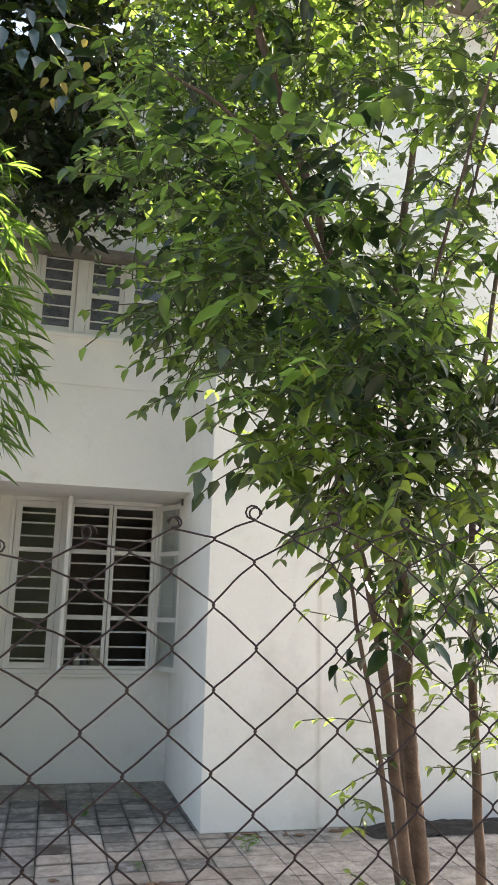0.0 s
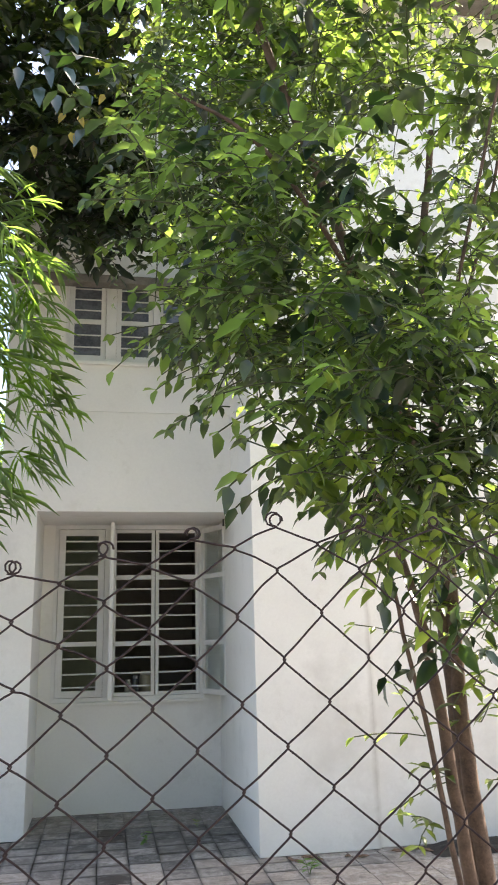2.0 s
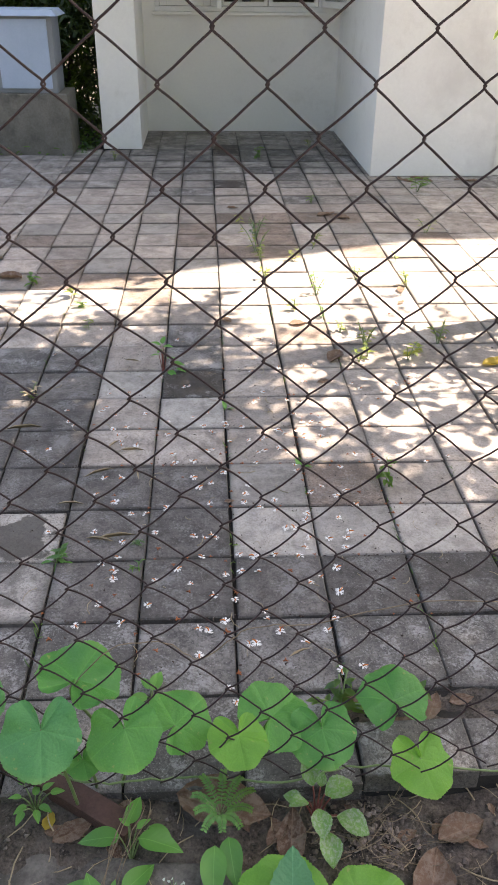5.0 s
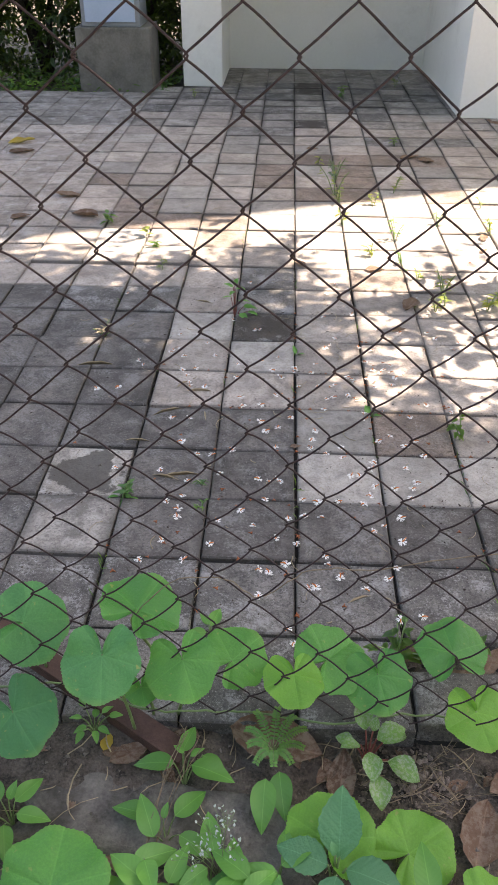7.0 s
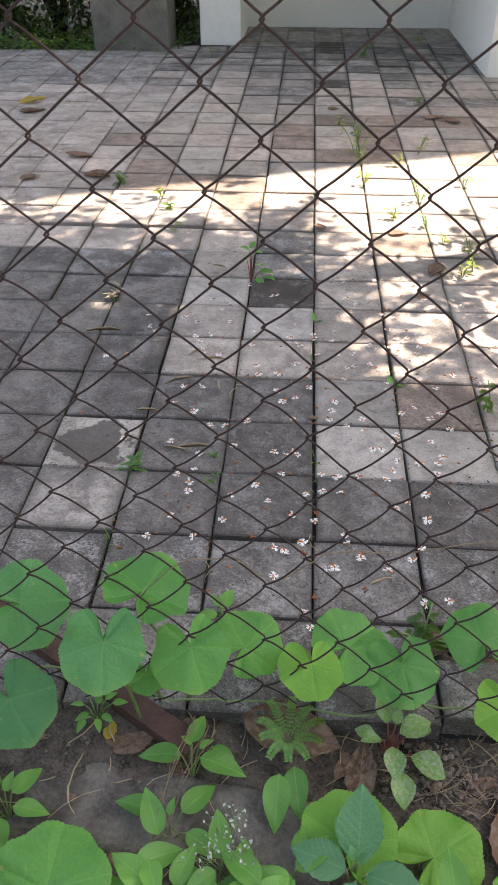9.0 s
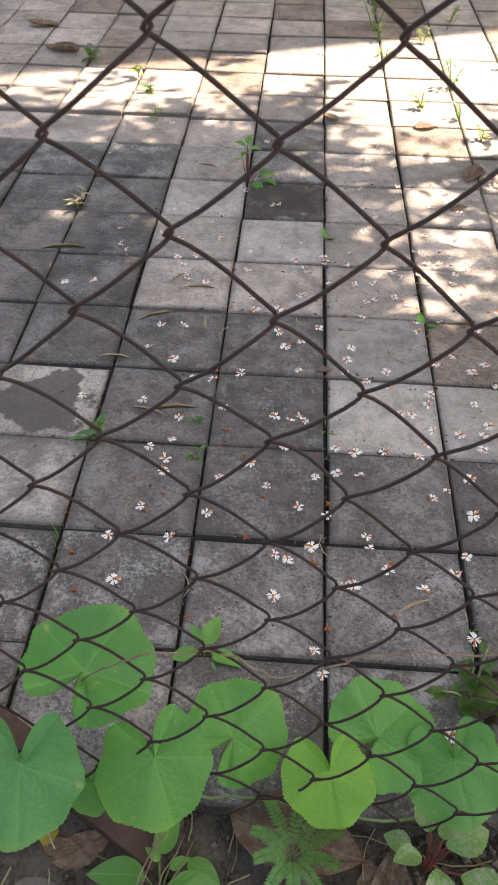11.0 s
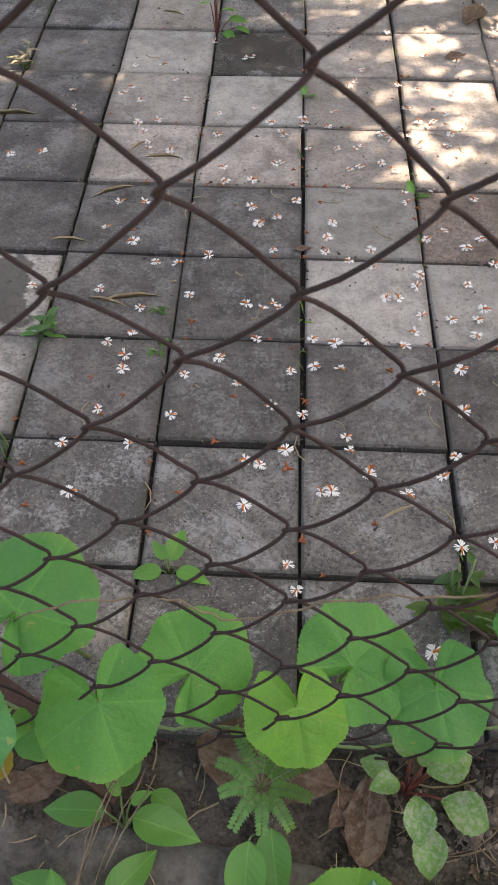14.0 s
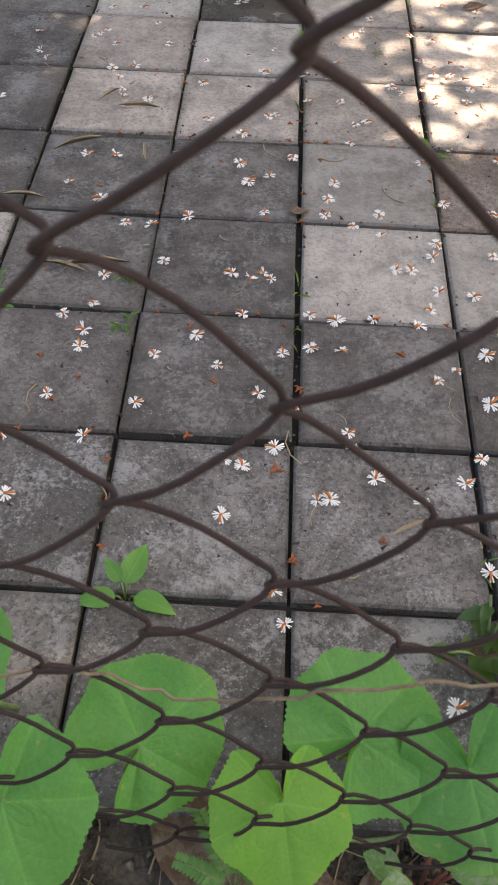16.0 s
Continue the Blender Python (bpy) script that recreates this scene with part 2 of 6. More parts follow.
P_DARK = paver_material("paver_dark", (0.080, 0.070, 0.063), (0.185, 0.164, 0.150), scuff=0.42, rim=0.6, grit=0.45)
P_GREY = paver_material("paver_grey", (0.098, 0.089, 0.082), (0.235, 0.213, 0.196), rim=0.55)
P_BROWN = paver_material("paver_brown", (0.175, 0.132, 0.105), (0.315, 0.242, 0.198), scuff=0.3)
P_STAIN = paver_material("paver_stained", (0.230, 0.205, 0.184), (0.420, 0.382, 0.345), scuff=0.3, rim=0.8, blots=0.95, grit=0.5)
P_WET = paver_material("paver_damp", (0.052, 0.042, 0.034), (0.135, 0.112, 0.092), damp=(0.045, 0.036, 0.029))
P_POOL = paver_material("paver_blotched", (0.27, 0.24, 0.21), (0.44, 0.39, 0.34), damp=(0.060, 0.053, 0.046))
# darker tone for the joined pavers in the rows nearest the house
P_FAR_DARK = paver_material("paver_far_dark", (0.170, 0.152, 0.136), (0.370, 0.335, 0.300), island=True)
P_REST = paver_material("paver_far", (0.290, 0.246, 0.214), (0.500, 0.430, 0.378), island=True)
m, n, l, p = nodes_of("window_glass")
p.inputs["Base Color"].default_value = (0.9, 0.95, 0.95, 1)
p.inputs["Roughness"].default_value = 0.02
p.inputs["Transmission Weight"].default_value = 1.0
p.inputs["IOR"].default_value = 1.45
M_GLASS = m
# opaque dusty panes; the reflected sky's blue-grey is painted into their colour
M_DUSTY_SKY = surface("dusty_sky_pane", (0.060, 0.066, 0.078), (0.190, 0.205, 0.235), 5, 0.16, 9, 0.05)


# ---- mesh helpers ----
def mesh_object(name, bm, mat, smooth=False):
    me = bpy.data.meshes.new(name)
    bm.to_mesh(me)
    bm.free()
    me.materials.append(mat)
    if smooth:
        me.polygons.foreach_set("use_smooth", [True] * len(me.polygons))
    return new(name, me)


def part(name, bm, material, parent, label="", smooth=False):
    ob = mesh_object(name, bm, material, smooth)
    ob.parent = parent
    if label:
        ob["label"] = label
    return ob


def data_part(name, me, parent, label="", kind=""):
    ob = new(name, me)
    ob.parent = parent
    return tagged(ob, label, kind=kind)


def empty(name, x=0, y=0, z=0):
    ob = new(name)
    ob.location = (x, y, z)
    ob.empty_display_size = 0.1
    return ob


def box(bm, x0, x1, y0, y1, z0, z1, bev=0.0):
    made = bmesh.ops.create_cube(bm, size=1.0)["verts"]
    for v in made:
        v.co = Vector((x0 + (v.co.x + 0.5) * (x1 - x0), y0 + (v.co.y + 0.5) * (y1 - y0), z0 + (v.co.z + 0.5) * (z1 - z0)))
    if bev:
        es = list({e for v in made for e in v.link_edges})
        bmesh.ops.bevel(bm, geom=es, offset=bev, segments=2, affect='EDGES', profile=0.6)
    return bm


def boxes(*specs, bev=0.0):
    bm = bmesh.new()
    for s in specs:
        box(bm, *s, bev)
    return bm


def tube_arrays(pts, radii, sides=6, base=0):
    """Verts and faces of a tube along points."""
    pts = [Vector(p) for p in pts]
    vs, fs = [], []
    ref = Vector((0.31, 0.87, 0.37))
    for i, q in enumerate(pts):
        d = (pts[min(i + 1, len(pts) - 1)] - pts[max(i - 1, 0)]).normalized()
        a = d.cross(ref)
        if a.length < 0.05:
            a = d.cross(Vector((1, 0, 0)))
        a.normalize()
        b = d.cross(a)
        r = radii[i] if hasattr(radii, "__len__") else radii
        for k in range(sides):
            w = 2 * math.pi * k / sides
            vs.append(q + a * (r * math.cos(w)) + b * (r * math.sin(w)))
    for i in range(len(pts) - 1):
        for k in range(sides):
            j = (k + 1) % sides
            fs.append((base + i * sides + k, base + i * sides + j, base + (i + 1) * sides + j, base + (i + 1) * sides + k))
    fs.append(tuple(base + k for k in reversed(range(sides))))
    fs.append(tuple(base + (len(pts) - 1) * sides + k for k in range(sides)))
    return vs, fs


def tubes_mesh(name, paths, mat, sides=6):
    vs, fs = [], []
    for pts, radii in paths:
        v, f = tube_arrays(pts, radii, sides, len(vs))
        vs += v
        fs += f
    me = bpy.data.meshes.new(name)
    me.from_pydata([tuple(v) for v in vs], [], fs)
    me.polygons.foreach_set("use_smooth", [True] * len(me.polygons))
    me.materials.append(mat)
    return me


def curve_points(ctrl, steps=6, wob=0.0, rng=random):
    """Smooth points through control points."""
    c = [Vector(p) for p in ctrl]
    c = [c[0] * 2 - c[1]] + c + [c[-1] * 2 - c[-2]]
    out = []
    for i in range(1, len(c) - 2):
        for s in range(steps):
            t = s / steps
            q = 0.5 * ((2 * c[i]) + (c[i + 1] - c[i - 1]) * t + (2 * c[i - 1] - 5 * c[i] + 4 * c[i + 1] - c[i + 2]) * t * t
                       + (3 * c[i] - c[i - 1] - 3 * c[i + 1] + c[i + 2]) * t ** 3)
            out.append(q + Vector((rng.uniform(-wob, wob), rng.uniform(-wob, wob), 0)))
    return out + [c[-2]]


def taper(pts, r0, r1):
    k = len(pts) - 1
    return [r0 + (r1 - r0) * i / k for i in range(k + 1)]


LEAF_V = np.array([(0, 0, 0), (.28, .40, .05), (.33, 0, -.03), (.28, -.40, .05), (.62, .33, .02), (.66, 0, -.07), (.62, -.33, .02), (1, 0, -.16)])
LEAF_F = [(0, 3, 2), (0, 2, 1), (2, 3, 6, 5), (2, 5, 4, 1), (5, 6, 7), (5, 7, 4)]


def leaves_mesh(name, items, mat):
    """Leaf blades: items of base, axis, up, length, width."""
    vs, fs = [], []
    for k, (base, axis, up, length, width) in enumerate(items):
        a = np.array(axis) / (np.linalg.norm(axis) + 1e-9)
        s = np.cross(up, a)
        s = s / (np.linalg.norm(s) + 1e-9)
        u = np.cross(a, s)
        m3 = np.array([a * length, s * width, u * length])
        vs.append(LEAF_V @ m3 + np.array(base))
        o = k * len(LEAF_V)
        fs += [tuple(i + o for i in f) for f in LEAF_F]
    me = bpy.data.meshes.new(name)
    me.from_pydata(np.concatenate(vs).tolist(), [], fs)
    me.polygons.foreach_set("use_smooth", [True] * len(me.polygons))
    me.materials.append(mat)
    return me


# ---- ground and house ----
def ground_height(x, y):
    return -0.062 + 0.042 * max(0.0, min(1.0, (y + 0.36) / 0.14)) * (0.55 - 0.45 * math.tanh(4 * x)) - 0.05 * max(0.0, -0.3 - y) + 0.022 * noise.noise((x * 5, y * 5, 1)) + 0.012 * noise.noise((x * 17, y * 17, 3)) + 0.006 * noise.noise((x * 47, y * 47, 5))


def make_ground():
    ob = mesh_object("ground", boxes((-300, 300, -300, 300, -0.5, -0.16)), M_SOIL)
    tagged(ob, "brown garden soil under and around the yard", "ground", kind="structure")
    nx, ny = 190, 80
    me = bpy.data.meshes.new("soil_bed")
    vs = []
    for j in range(ny + 1):
        for i in range(nx + 1):
            x, y = -1.6 + 3.4 * i / nx, -1.5 + 1.35 * j / ny
            vs.append((x, y, ground_height(x, y)))
    fs = [(j * (nx + 1) + i, j * (nx + 1) + i + 1, (j + 1) * (nx + 1) + i + 1, (j + 1) * (nx + 1) + i) for j in range(ny) for i in range(nx)]
    me.from_pydata(vs, [], fs)
    me.polygons.foreach_set("use_smooth", [True] * len(me.polygons))
    me.materials.append(M_SOIL)
    tagged(new("soil_bed", me), "dark crumbly soil strip along the paving edge", "soil", kind="structure")


make_ground()
me = bpy.data.meshes.new("gap_soil")
gx, gy = 110, 12
me.from_pydata([(0.19 + 1.0 * i / gx, -0.072 + 0.074 * j / gy, -0.011 + 0.010 * noise.noise((i * .16, j * .4, 2)) + 0.005 * noise.noise((i * .6, j * .9, 5))) for j in range(gy + 1) for i in range(gx + 1)], [],
               [(j * (gx + 1) + i, j * (gx + 1) + i + 1, (j + 1) * (gx + 1) + i + 1, (j + 1) * (gx + 1) + i) for j in range(gy) for i in range(gx)])
me.materials.append(M_SOIL)
tagged(new("gap_soil", me), "dark soil filling the gap between two rows of pavers", "soil", kind="structure")
# unseen pale slab, added so that sunlight bounces warmly onto the house front
tagged(mesh_object("road", boxes((-40, 40, -6.5, -1.45, -0.2, -0.10)), surface("bounce_concrete", (0.26, 0.25, 0.23), (0.36, 0.345, 0.32), 3, 0.9, 14, 0.4)), "unseen pale concrete road added to bounce sunlight onto the house", "road", kind="structure")
# made-up dark wall, out of view, that the window glass reflects instead of sky
tagged(mesh_object("backdrop_south", boxes((-40, 40, -7.0, -6.7, -0.2, 4.6)), surface("dark_backdrop", (0.03, 0.045, 0.022), (0.07, 0.09, 0.045), 2, 0.9, 14, 0.4)), "unseen dark wall added to darken window reflections", "wall", kind="structure")

RX0, RX1, RY = -0.53, 1.045, 6.0          # recess: sides and back wall
FRONT, PIER_Y, LINTEL = 5.22, 4.31, 2.42  # upper wall, pier front, underside of the upper floor
W1 = (-0.43, 0.90, 0.89, 2.42)            # lower window opening
W2 = (-0.36, 0.765, 3.70, 4.50)            # upper window opening


def wall_with_opening(x0, x1, y0, y1, z0, z1, o):
    """A wall in one piece, with an opening through it."""
    bm = bmesh.new()
    xs, zs = (x0, o[0], o[1], x1), (z0, o[2], min(o[3], z1), z1)
    rows = 4 if o[3] < z1 else 3
    v = [[bm.verts.new((x, y0, z)) for x in xs] for z in zs[:rows]]
    fs = [bm.faces.new((v[j][i], v[j][i + 1], v[j + 1][i + 1], v[j + 1][i])) for j in range(rows - 1) for i in range(3) if (i, j) != (1, 1)]
    more = bmesh.ops.extrude_face_region(bm, geom=fs)["geom"]
    bmesh.ops.translate(bm, vec=(0, y1 - y0, 0), verts=[g for g in more if isinstance(g, bmesh.types.BMVert)])
    bmesh.ops.recalc_face_normals(bm, faces=bm.faces)
    return bm


def structure(name, bm, mat, label, category="wall"):
    return tagged(mesh_object(name, bm, mat), label, category, kind="structure")


structure("wall_recess", wall_with_opening(RX0, RX1, RY, RY + 0.2, 0, LINTEL, W1), M_PLASTER, "shaded white plastered wall around the lower window")
structure("wall_upper", wall_with_opening(-0.82, RX1, FRONT, FRONT + 0.22, LINTEL, 6.3, W2), M_PLASTER, "white plastered upper storey wall above the recess")
structure("wall_upper_band", wall_with_opening(-0.82, RX1, FRONT - 0.014, FRONT - 0.002, 3.265, 6.3, W2), M_PLASTER, "white plaster coat with a thin ledge on the upper wall", "wall")
structure("recess_soffit", boxes((RX0, RX1, FRONT + 0.22, RY + 0.2, LINTEL, LINTEL + 0.14)), M_PLASTER, "white plastered underside of the upper floor", "ceiling")
structure("wall_west", boxes((-0.82, RX0, FRONT, 8.8, 0, LINTEL), (-0.82, RX0, FRONT + 0.22, 8.8, LINTEL, 6.3), bev=0.006), M_PLASTER, "white plastered end wall beside the window recess")
structure("wall_pier", boxes((RX1, 1.88, PIER_Y, 9.0, 0, 6.9), (1.88, 6.5, PIER_Y + 0.03, 9.0, 0, 6.9), bev=0.006), M_PLASTER, "tall white plastered wall standing forward of the recess")
structure("wall_back", boxes((-0.82, RX1, 8.8, 9.0, 0, 6.3)), M_PLASTER, "white plastered rear wall of the house")
structure("roof", boxes((-0.95, RX1, FRONT - 0.1, 9.0, 6.3, 6.42), (RX1 - 0.1, 6.6, PIER_Y - 0.05, 9.1, 6.9, 7.0)), M_CONC, "flat concrete roof slab of the house", "roof")
# made-up slab, out of view, whose shadow slants the edge of the house's shade
bm = bmesh.new()
low_ring = [bm.verts.new(q) for q in ((1.6, 3.02, 6.86), (4.8, 4.24, 6.86), (1.6, 4.24, 6.86))]
more = bmesh.ops.extrude_face_region(bm, geom=[bm.faces.new(low_ring)])["geom"]
bmesh.ops.translate(bm, vec=(0, 0, 0.12), verts=[g for g in more if isinstance(g, bmesh.types.BMVert)])
bmesh.ops.recalc_face_normals(bm, faces=bm.faces)
structure("shadow_slab", bm, M_CONC, "unseen slab added to slant the house shadow's edge", "roof")
structure("sunshade", boxes((-0.85, 0.95, FRONT - 0.13, FRONT - 0.014, 4.385, 4.460), bev=0.004), M_CONC, "brown concrete sunshade slab over the upper window", "sunshade")
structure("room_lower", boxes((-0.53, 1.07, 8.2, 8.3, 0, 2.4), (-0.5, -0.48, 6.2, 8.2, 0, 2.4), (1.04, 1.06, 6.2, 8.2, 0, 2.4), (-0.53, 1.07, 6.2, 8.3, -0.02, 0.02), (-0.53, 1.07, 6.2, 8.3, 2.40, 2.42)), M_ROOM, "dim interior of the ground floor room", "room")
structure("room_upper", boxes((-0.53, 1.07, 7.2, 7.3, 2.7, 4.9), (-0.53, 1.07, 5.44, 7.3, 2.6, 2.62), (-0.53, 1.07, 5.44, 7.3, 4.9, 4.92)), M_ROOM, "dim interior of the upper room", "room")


def casement(parent, name, x0, x1, z0, z1, y, matrix=None, bars=(), rails=(), stile=0.045, depth=0.04, glass=M_GLASS, bar=0.0085):
    """One framed panel with rails, thin bars and a pane."""
    bm = boxes((x0, x0 + stile, y, y + depth, z0, z1), (x1 - stile, x1, y, y + depth, z0, z1),
               (x0 + stile, x1 - stile, y, y + depth, z0, z0 + stile), (x0 + stile, x1 - stile, y, y + depth, z1 - stile, z1),
               *[(x0 + stile, x1 - stile, y, y + depth, z - 0.02, z + 0.02) for z in rails], bev=0.003)
    fr = part(name, bm, M_FRAME, parent)
    for z in bars:
        pts = [(x0 + stile, y + 0.009, z), ((x0 + x1) / 2, y + 0.009, z), (x1 - stile, y + 0.009, z)]
        data_part("bar", tubes_mesh("bar", [(pts, bar)], M_FRAME, 6), fr)
    if glass:
        g = part("pane", boxes((x0 + stile, x1 - stile, y + depth * 0.45, y + depth * 0.55, z0 + stile, z1 - stile)), glass, fr)
        g.visible_shadow = False
    return fr


BARS1 = (2.276, 2.187, 2.07, 1.845, 1.71, 1.61, 1.49, 1.25, 1.12, 1.01)


def make_lower_window():
    w = tagged(empty("window_1", 0.2, RY, 0.89), "white steel window with horizontal grille bars and open shutters", "window", kind="structure")
    y = RY + 0.01
    inv = Matrix.Translation((-0.2, -RY, -0.89))
    kids = []
    kids.append(part("window_frame", boxes((W1[0], W1[1], y, y + 0.09, 0.89, 0.925), (W1[0], W1[1], y, y + 0.09, 2.385, 2.42), (W1[0], -0.395, y, y + 0.09, 0.925, 2.385),
                                           (0.865, W1[1], y, y + 0.09, 0.925, 2.385), (0.012, 0.085, y, y + 0.09, 0.925, 2.385), bev=0.003), M_FRAME, w))
    kids.append(part("window_sill", boxes((W1[0] - 0.02, W1[1] + 0.03, RY - 0.03, RY + 0.012, 0.865, 0.888), bev=0.004), M_PLASTER, w))
    kids.append(casement(w, "casement", -0.393, 0.010, 0.927, 2.383, y + 0.02, bars=BARS1, rails=(1.95, 1.375), stile=0.056))
    kids.append(casement(w, "grille_panel", 0.087, 0.462, 0.927, 2.383, y + 0.02, bars=BARS1, rails=(1.95, 1.37), stile=0.03, glass=None))
    kids.append(casement(w, "grille_panel", 0.470, 0.863, 0.927, 2.383, y + 0.02, bars=BARS1, rails=(1.95, 1.37), stile=0.03, glass=None))
    for hinge, width, turn in ((0.07, 0.40, -92), (0.885, 0.40, -66)):
        s = casement(w, "shutter", 0, width, 0.0, 1.46, 0, bars=(), rails=(1.02, 0.44), stile=0.045, depth=0.032)
        s.matrix_basis = pose(hinge, RY - 0.01, 0.925, 0, 0, turn)
        kids.append(s)
    kids.append(part("latch", boxes((1.03, 1.06, RY - 0.40, RY - 0.37, 2.36, 2.46), bev=0.004), M_BLACK, w, "black latch block"))
    for k in kids:
        k.matrix_basis = inv @ k.matrix_basis


def make_upper_window():
    w = tagged(empty("window_2", 0.2, FRONT, 3.70), "white three-panel upper window with thin grille bars", "window", kind="structure")
    inv = Matrix.Translation((-0.2, -FRONT, -3.70))
    y = FRONT + 0.0
    kids = [part("window_frame", boxes((W2[0], W2[1], y, y + 0.08, 3.70, 3.732), (W2[0], W2[1], y, y + 0.08, 4.47, 4.50), (W2[0], -0.332, y, y + 0.08, 3.732, 4.47),
                                       (0.747, W2[1], y, y + 0.08, 3.732, 4.47), (-0.022, 0.068, y, y + 0.08, 3.732, 4.47), (0.387, 0.433, y, y + 0.08, 3.732, 4.47), bev=0.003), M_FRAME, w)]
    bars = (3.85, 3.96, 4.19, 4.29, 4.39)
    for x0, x1 in ((-0.330, -0.024), (0.070, 0.385), (0.435, 0.745)):
        kids.append(casement(w, "casement", x0, x1, 3.734, 4.468, y + 0.02, bars=bars, rails=(4.085,), stile=0.04, glass=M_DUSTY_SKY, bar=0.0065))
    kids.append(part("window_sill", boxes((W2[0] - 0.02, W2[1] + 0.02, FRONT - 0.05, FRONT - 0.016, 3.672, 3.70), bev=0.004), M_PLASTER, w))
    for k in kids:
        k.matrix_basis = inv @ k.matrix_basis


make_lower_window()
make_upper_window()
structure("counter", boxes((-0.47, 1.03, 6.21, 6.75, 0.84, 0.88), bev=0.004), M_CONC, "plain counter slab inside the room", "counter")


def make_jar(name, x, y, w, h, mat, label):
    t = tagged(empty(name, x, y, 0.88), label, "container")
    pts = [(0, 0, 0), (0, 0, h * .05), (0, 0, h * .5), (0, 0, h * .82), (0, 0, h * .86)]
    data_part("body", tubes_mesh("body", [(pts, [w * .9, w, w, w * .97, w * .75])], mat, 20), t)
    data_part("lid", tubes_mesh("lid", [([(0, 0, h * .861), (0, 0, h * .98), (0, 0, h)], [w * .8, w * .8, w * .7])], M_FRAME, 20), t)


make_jar("storage_jar", 0.40, 6.36, 0.055, 0.24, surface("cream_plastic", (0.50, 0.45, 0.32), (0.60, 0.55, 0.40), 10, 0.4), "cream plastic storage jar on the counter")
make_jar("storage_jar", 0.24, 6.34, 0.030, 0.17, M_FRAME, "slim white storage jar on the counter")
make_jar("storage_jar", 0.31, 6.42, 0.028, 0.20, M_METAL_D, "slim grey storage jar on the counter")


def make_meter_box():
    t = tagged(empty("meter_cabinet", -1.3, 5.2, 0), "pale blue metal meter cabinet on a concrete plinth", "cabinet")
    part("plinth", boxes((-0.27, 0.27, -0.1, 0.28, -0.16, 0.40), bev=0.012), M_CONC, t, "weathered concrete plinth")
    body = part("body", boxes((-0.22, 0.20, -0.06, 0.24, 0.40, 0.885), bev=0.006), M_METAL_D, t)
    part("door", boxes((-0.19, 0.165, -0.074, -0.060, 0.43, 0.87), bev=0.004), M_METAL, body, "pale blue metal door, blue deepened for skylight")
    bm = boxes((-0.26, 0.25, -0.12, 0.28, 0.887, 0.93), bev=0.004)
    for v in bm.verts:
        if v.co.z > 0.91:
            v.co.x *= 0.86
            v.co.y = 0.08 + (v.co.y - 0.08) * 0.8
    part("lid", bm, M_METAL, t, "light sloped metal lid")


make_meter_box()

me = bpy.data.meshes.new("planting_bed")
gx, gy = 60, 10
me.from_pydata([(2.15 + 3.0 * i / gx, 4.02 + 0.30 * j / gy, (0.05 * math.sin(math.pi * min(1, j / gy * .8 + .05)) + 0.02 * noise.noise((i * .35, j * .5, 2))) * min(1, i / 4) - 0.004) for j in range(gy + 1) for i in range(gx + 1)], [],
               [(j * (gx + 1) + i, j * (gx + 1) + i + 1, (j + 1) * (gx + 1) + i + 1, (j + 1) * (gx + 1) + i) for j in range(gy) for i in range(gx)])
me.materials.append(M_BED)
tagged(new("planting_bed", me), "low heap of dark soil along the wall foot", "soil", kind="structure")

# ---- chain-link fence ----
FENCE_Y, PX, PZ, X0, Z0 = -0.20, 0.107, 0.0487, 0.012, 1.078


def fence_bend(x, z):
    """How the slack mesh strays from its plane: bellied towards the road at the foot."""
    low = min(1.0, max(0.0, (0.34 - z) / 0.20))
    mend = min(1.0, max(0.0, (0.50 - z) / 0.12))
    mid = math.exp(-((z - 0.70) / 0.10) ** 2)
    sag = min(1.0, max(0.0, (z - 1.36) / 0.09)) * (0.012 - 0.058 * min(1.0, max(0.0, (0.20 - x) / 0.30)))
    sag -= 0.020 * min(1.0, max(0.0, (-0.02 - x) / 0.08)) * min(1.0, max(0.0, (z - 1.21) / 0.15)) * (1 - min(1.0, max(0.0, (z - 1.37) / 0.08)))
    return Vector((0.005 * mend + (0.0045 + 0.0045 * min(1.0, max(0.0, (0.85 - z) / 0.1))) * min(1.0, max(0.0, (0.12 - x) / 0.2)) - 0.006 * min(1.0, max(0.0, (z - 1.36) / 0.08)) + 0.001 * noise.noise((x * 9, z * 9, 2)) + 0.006 * low * noise.noise((x * 6, z * 6, 8)),
                   0.0015 * noise.noise((x * 3, z * 3, 9)) - 0.010 * mid - 0.006 * mend - 0.024 * low + 0.008 * low * noise.noise((x * 4, z * 3, 4)),
                   0.001 * noise.noise((x * 8, z * 8, 5)) + 0.0025 * min(1.0, max(0.0, (1.24 - z) / 0.05)) + 0.004 * min(1.0, max(0.0, (0.65 - z) / 0.05)) + 0.009 * math.exp(-((x + 0.065) / 0.05) ** 2 - ((z - 0.57) / 0.05) ** 2) + 0.010 * mid + 0.009 * mend + sag))


def knot_height(m_):
    return Z0 - PZ * m_ if m_ >= -8 else (1.500 if m_ == -9 else 1.522)


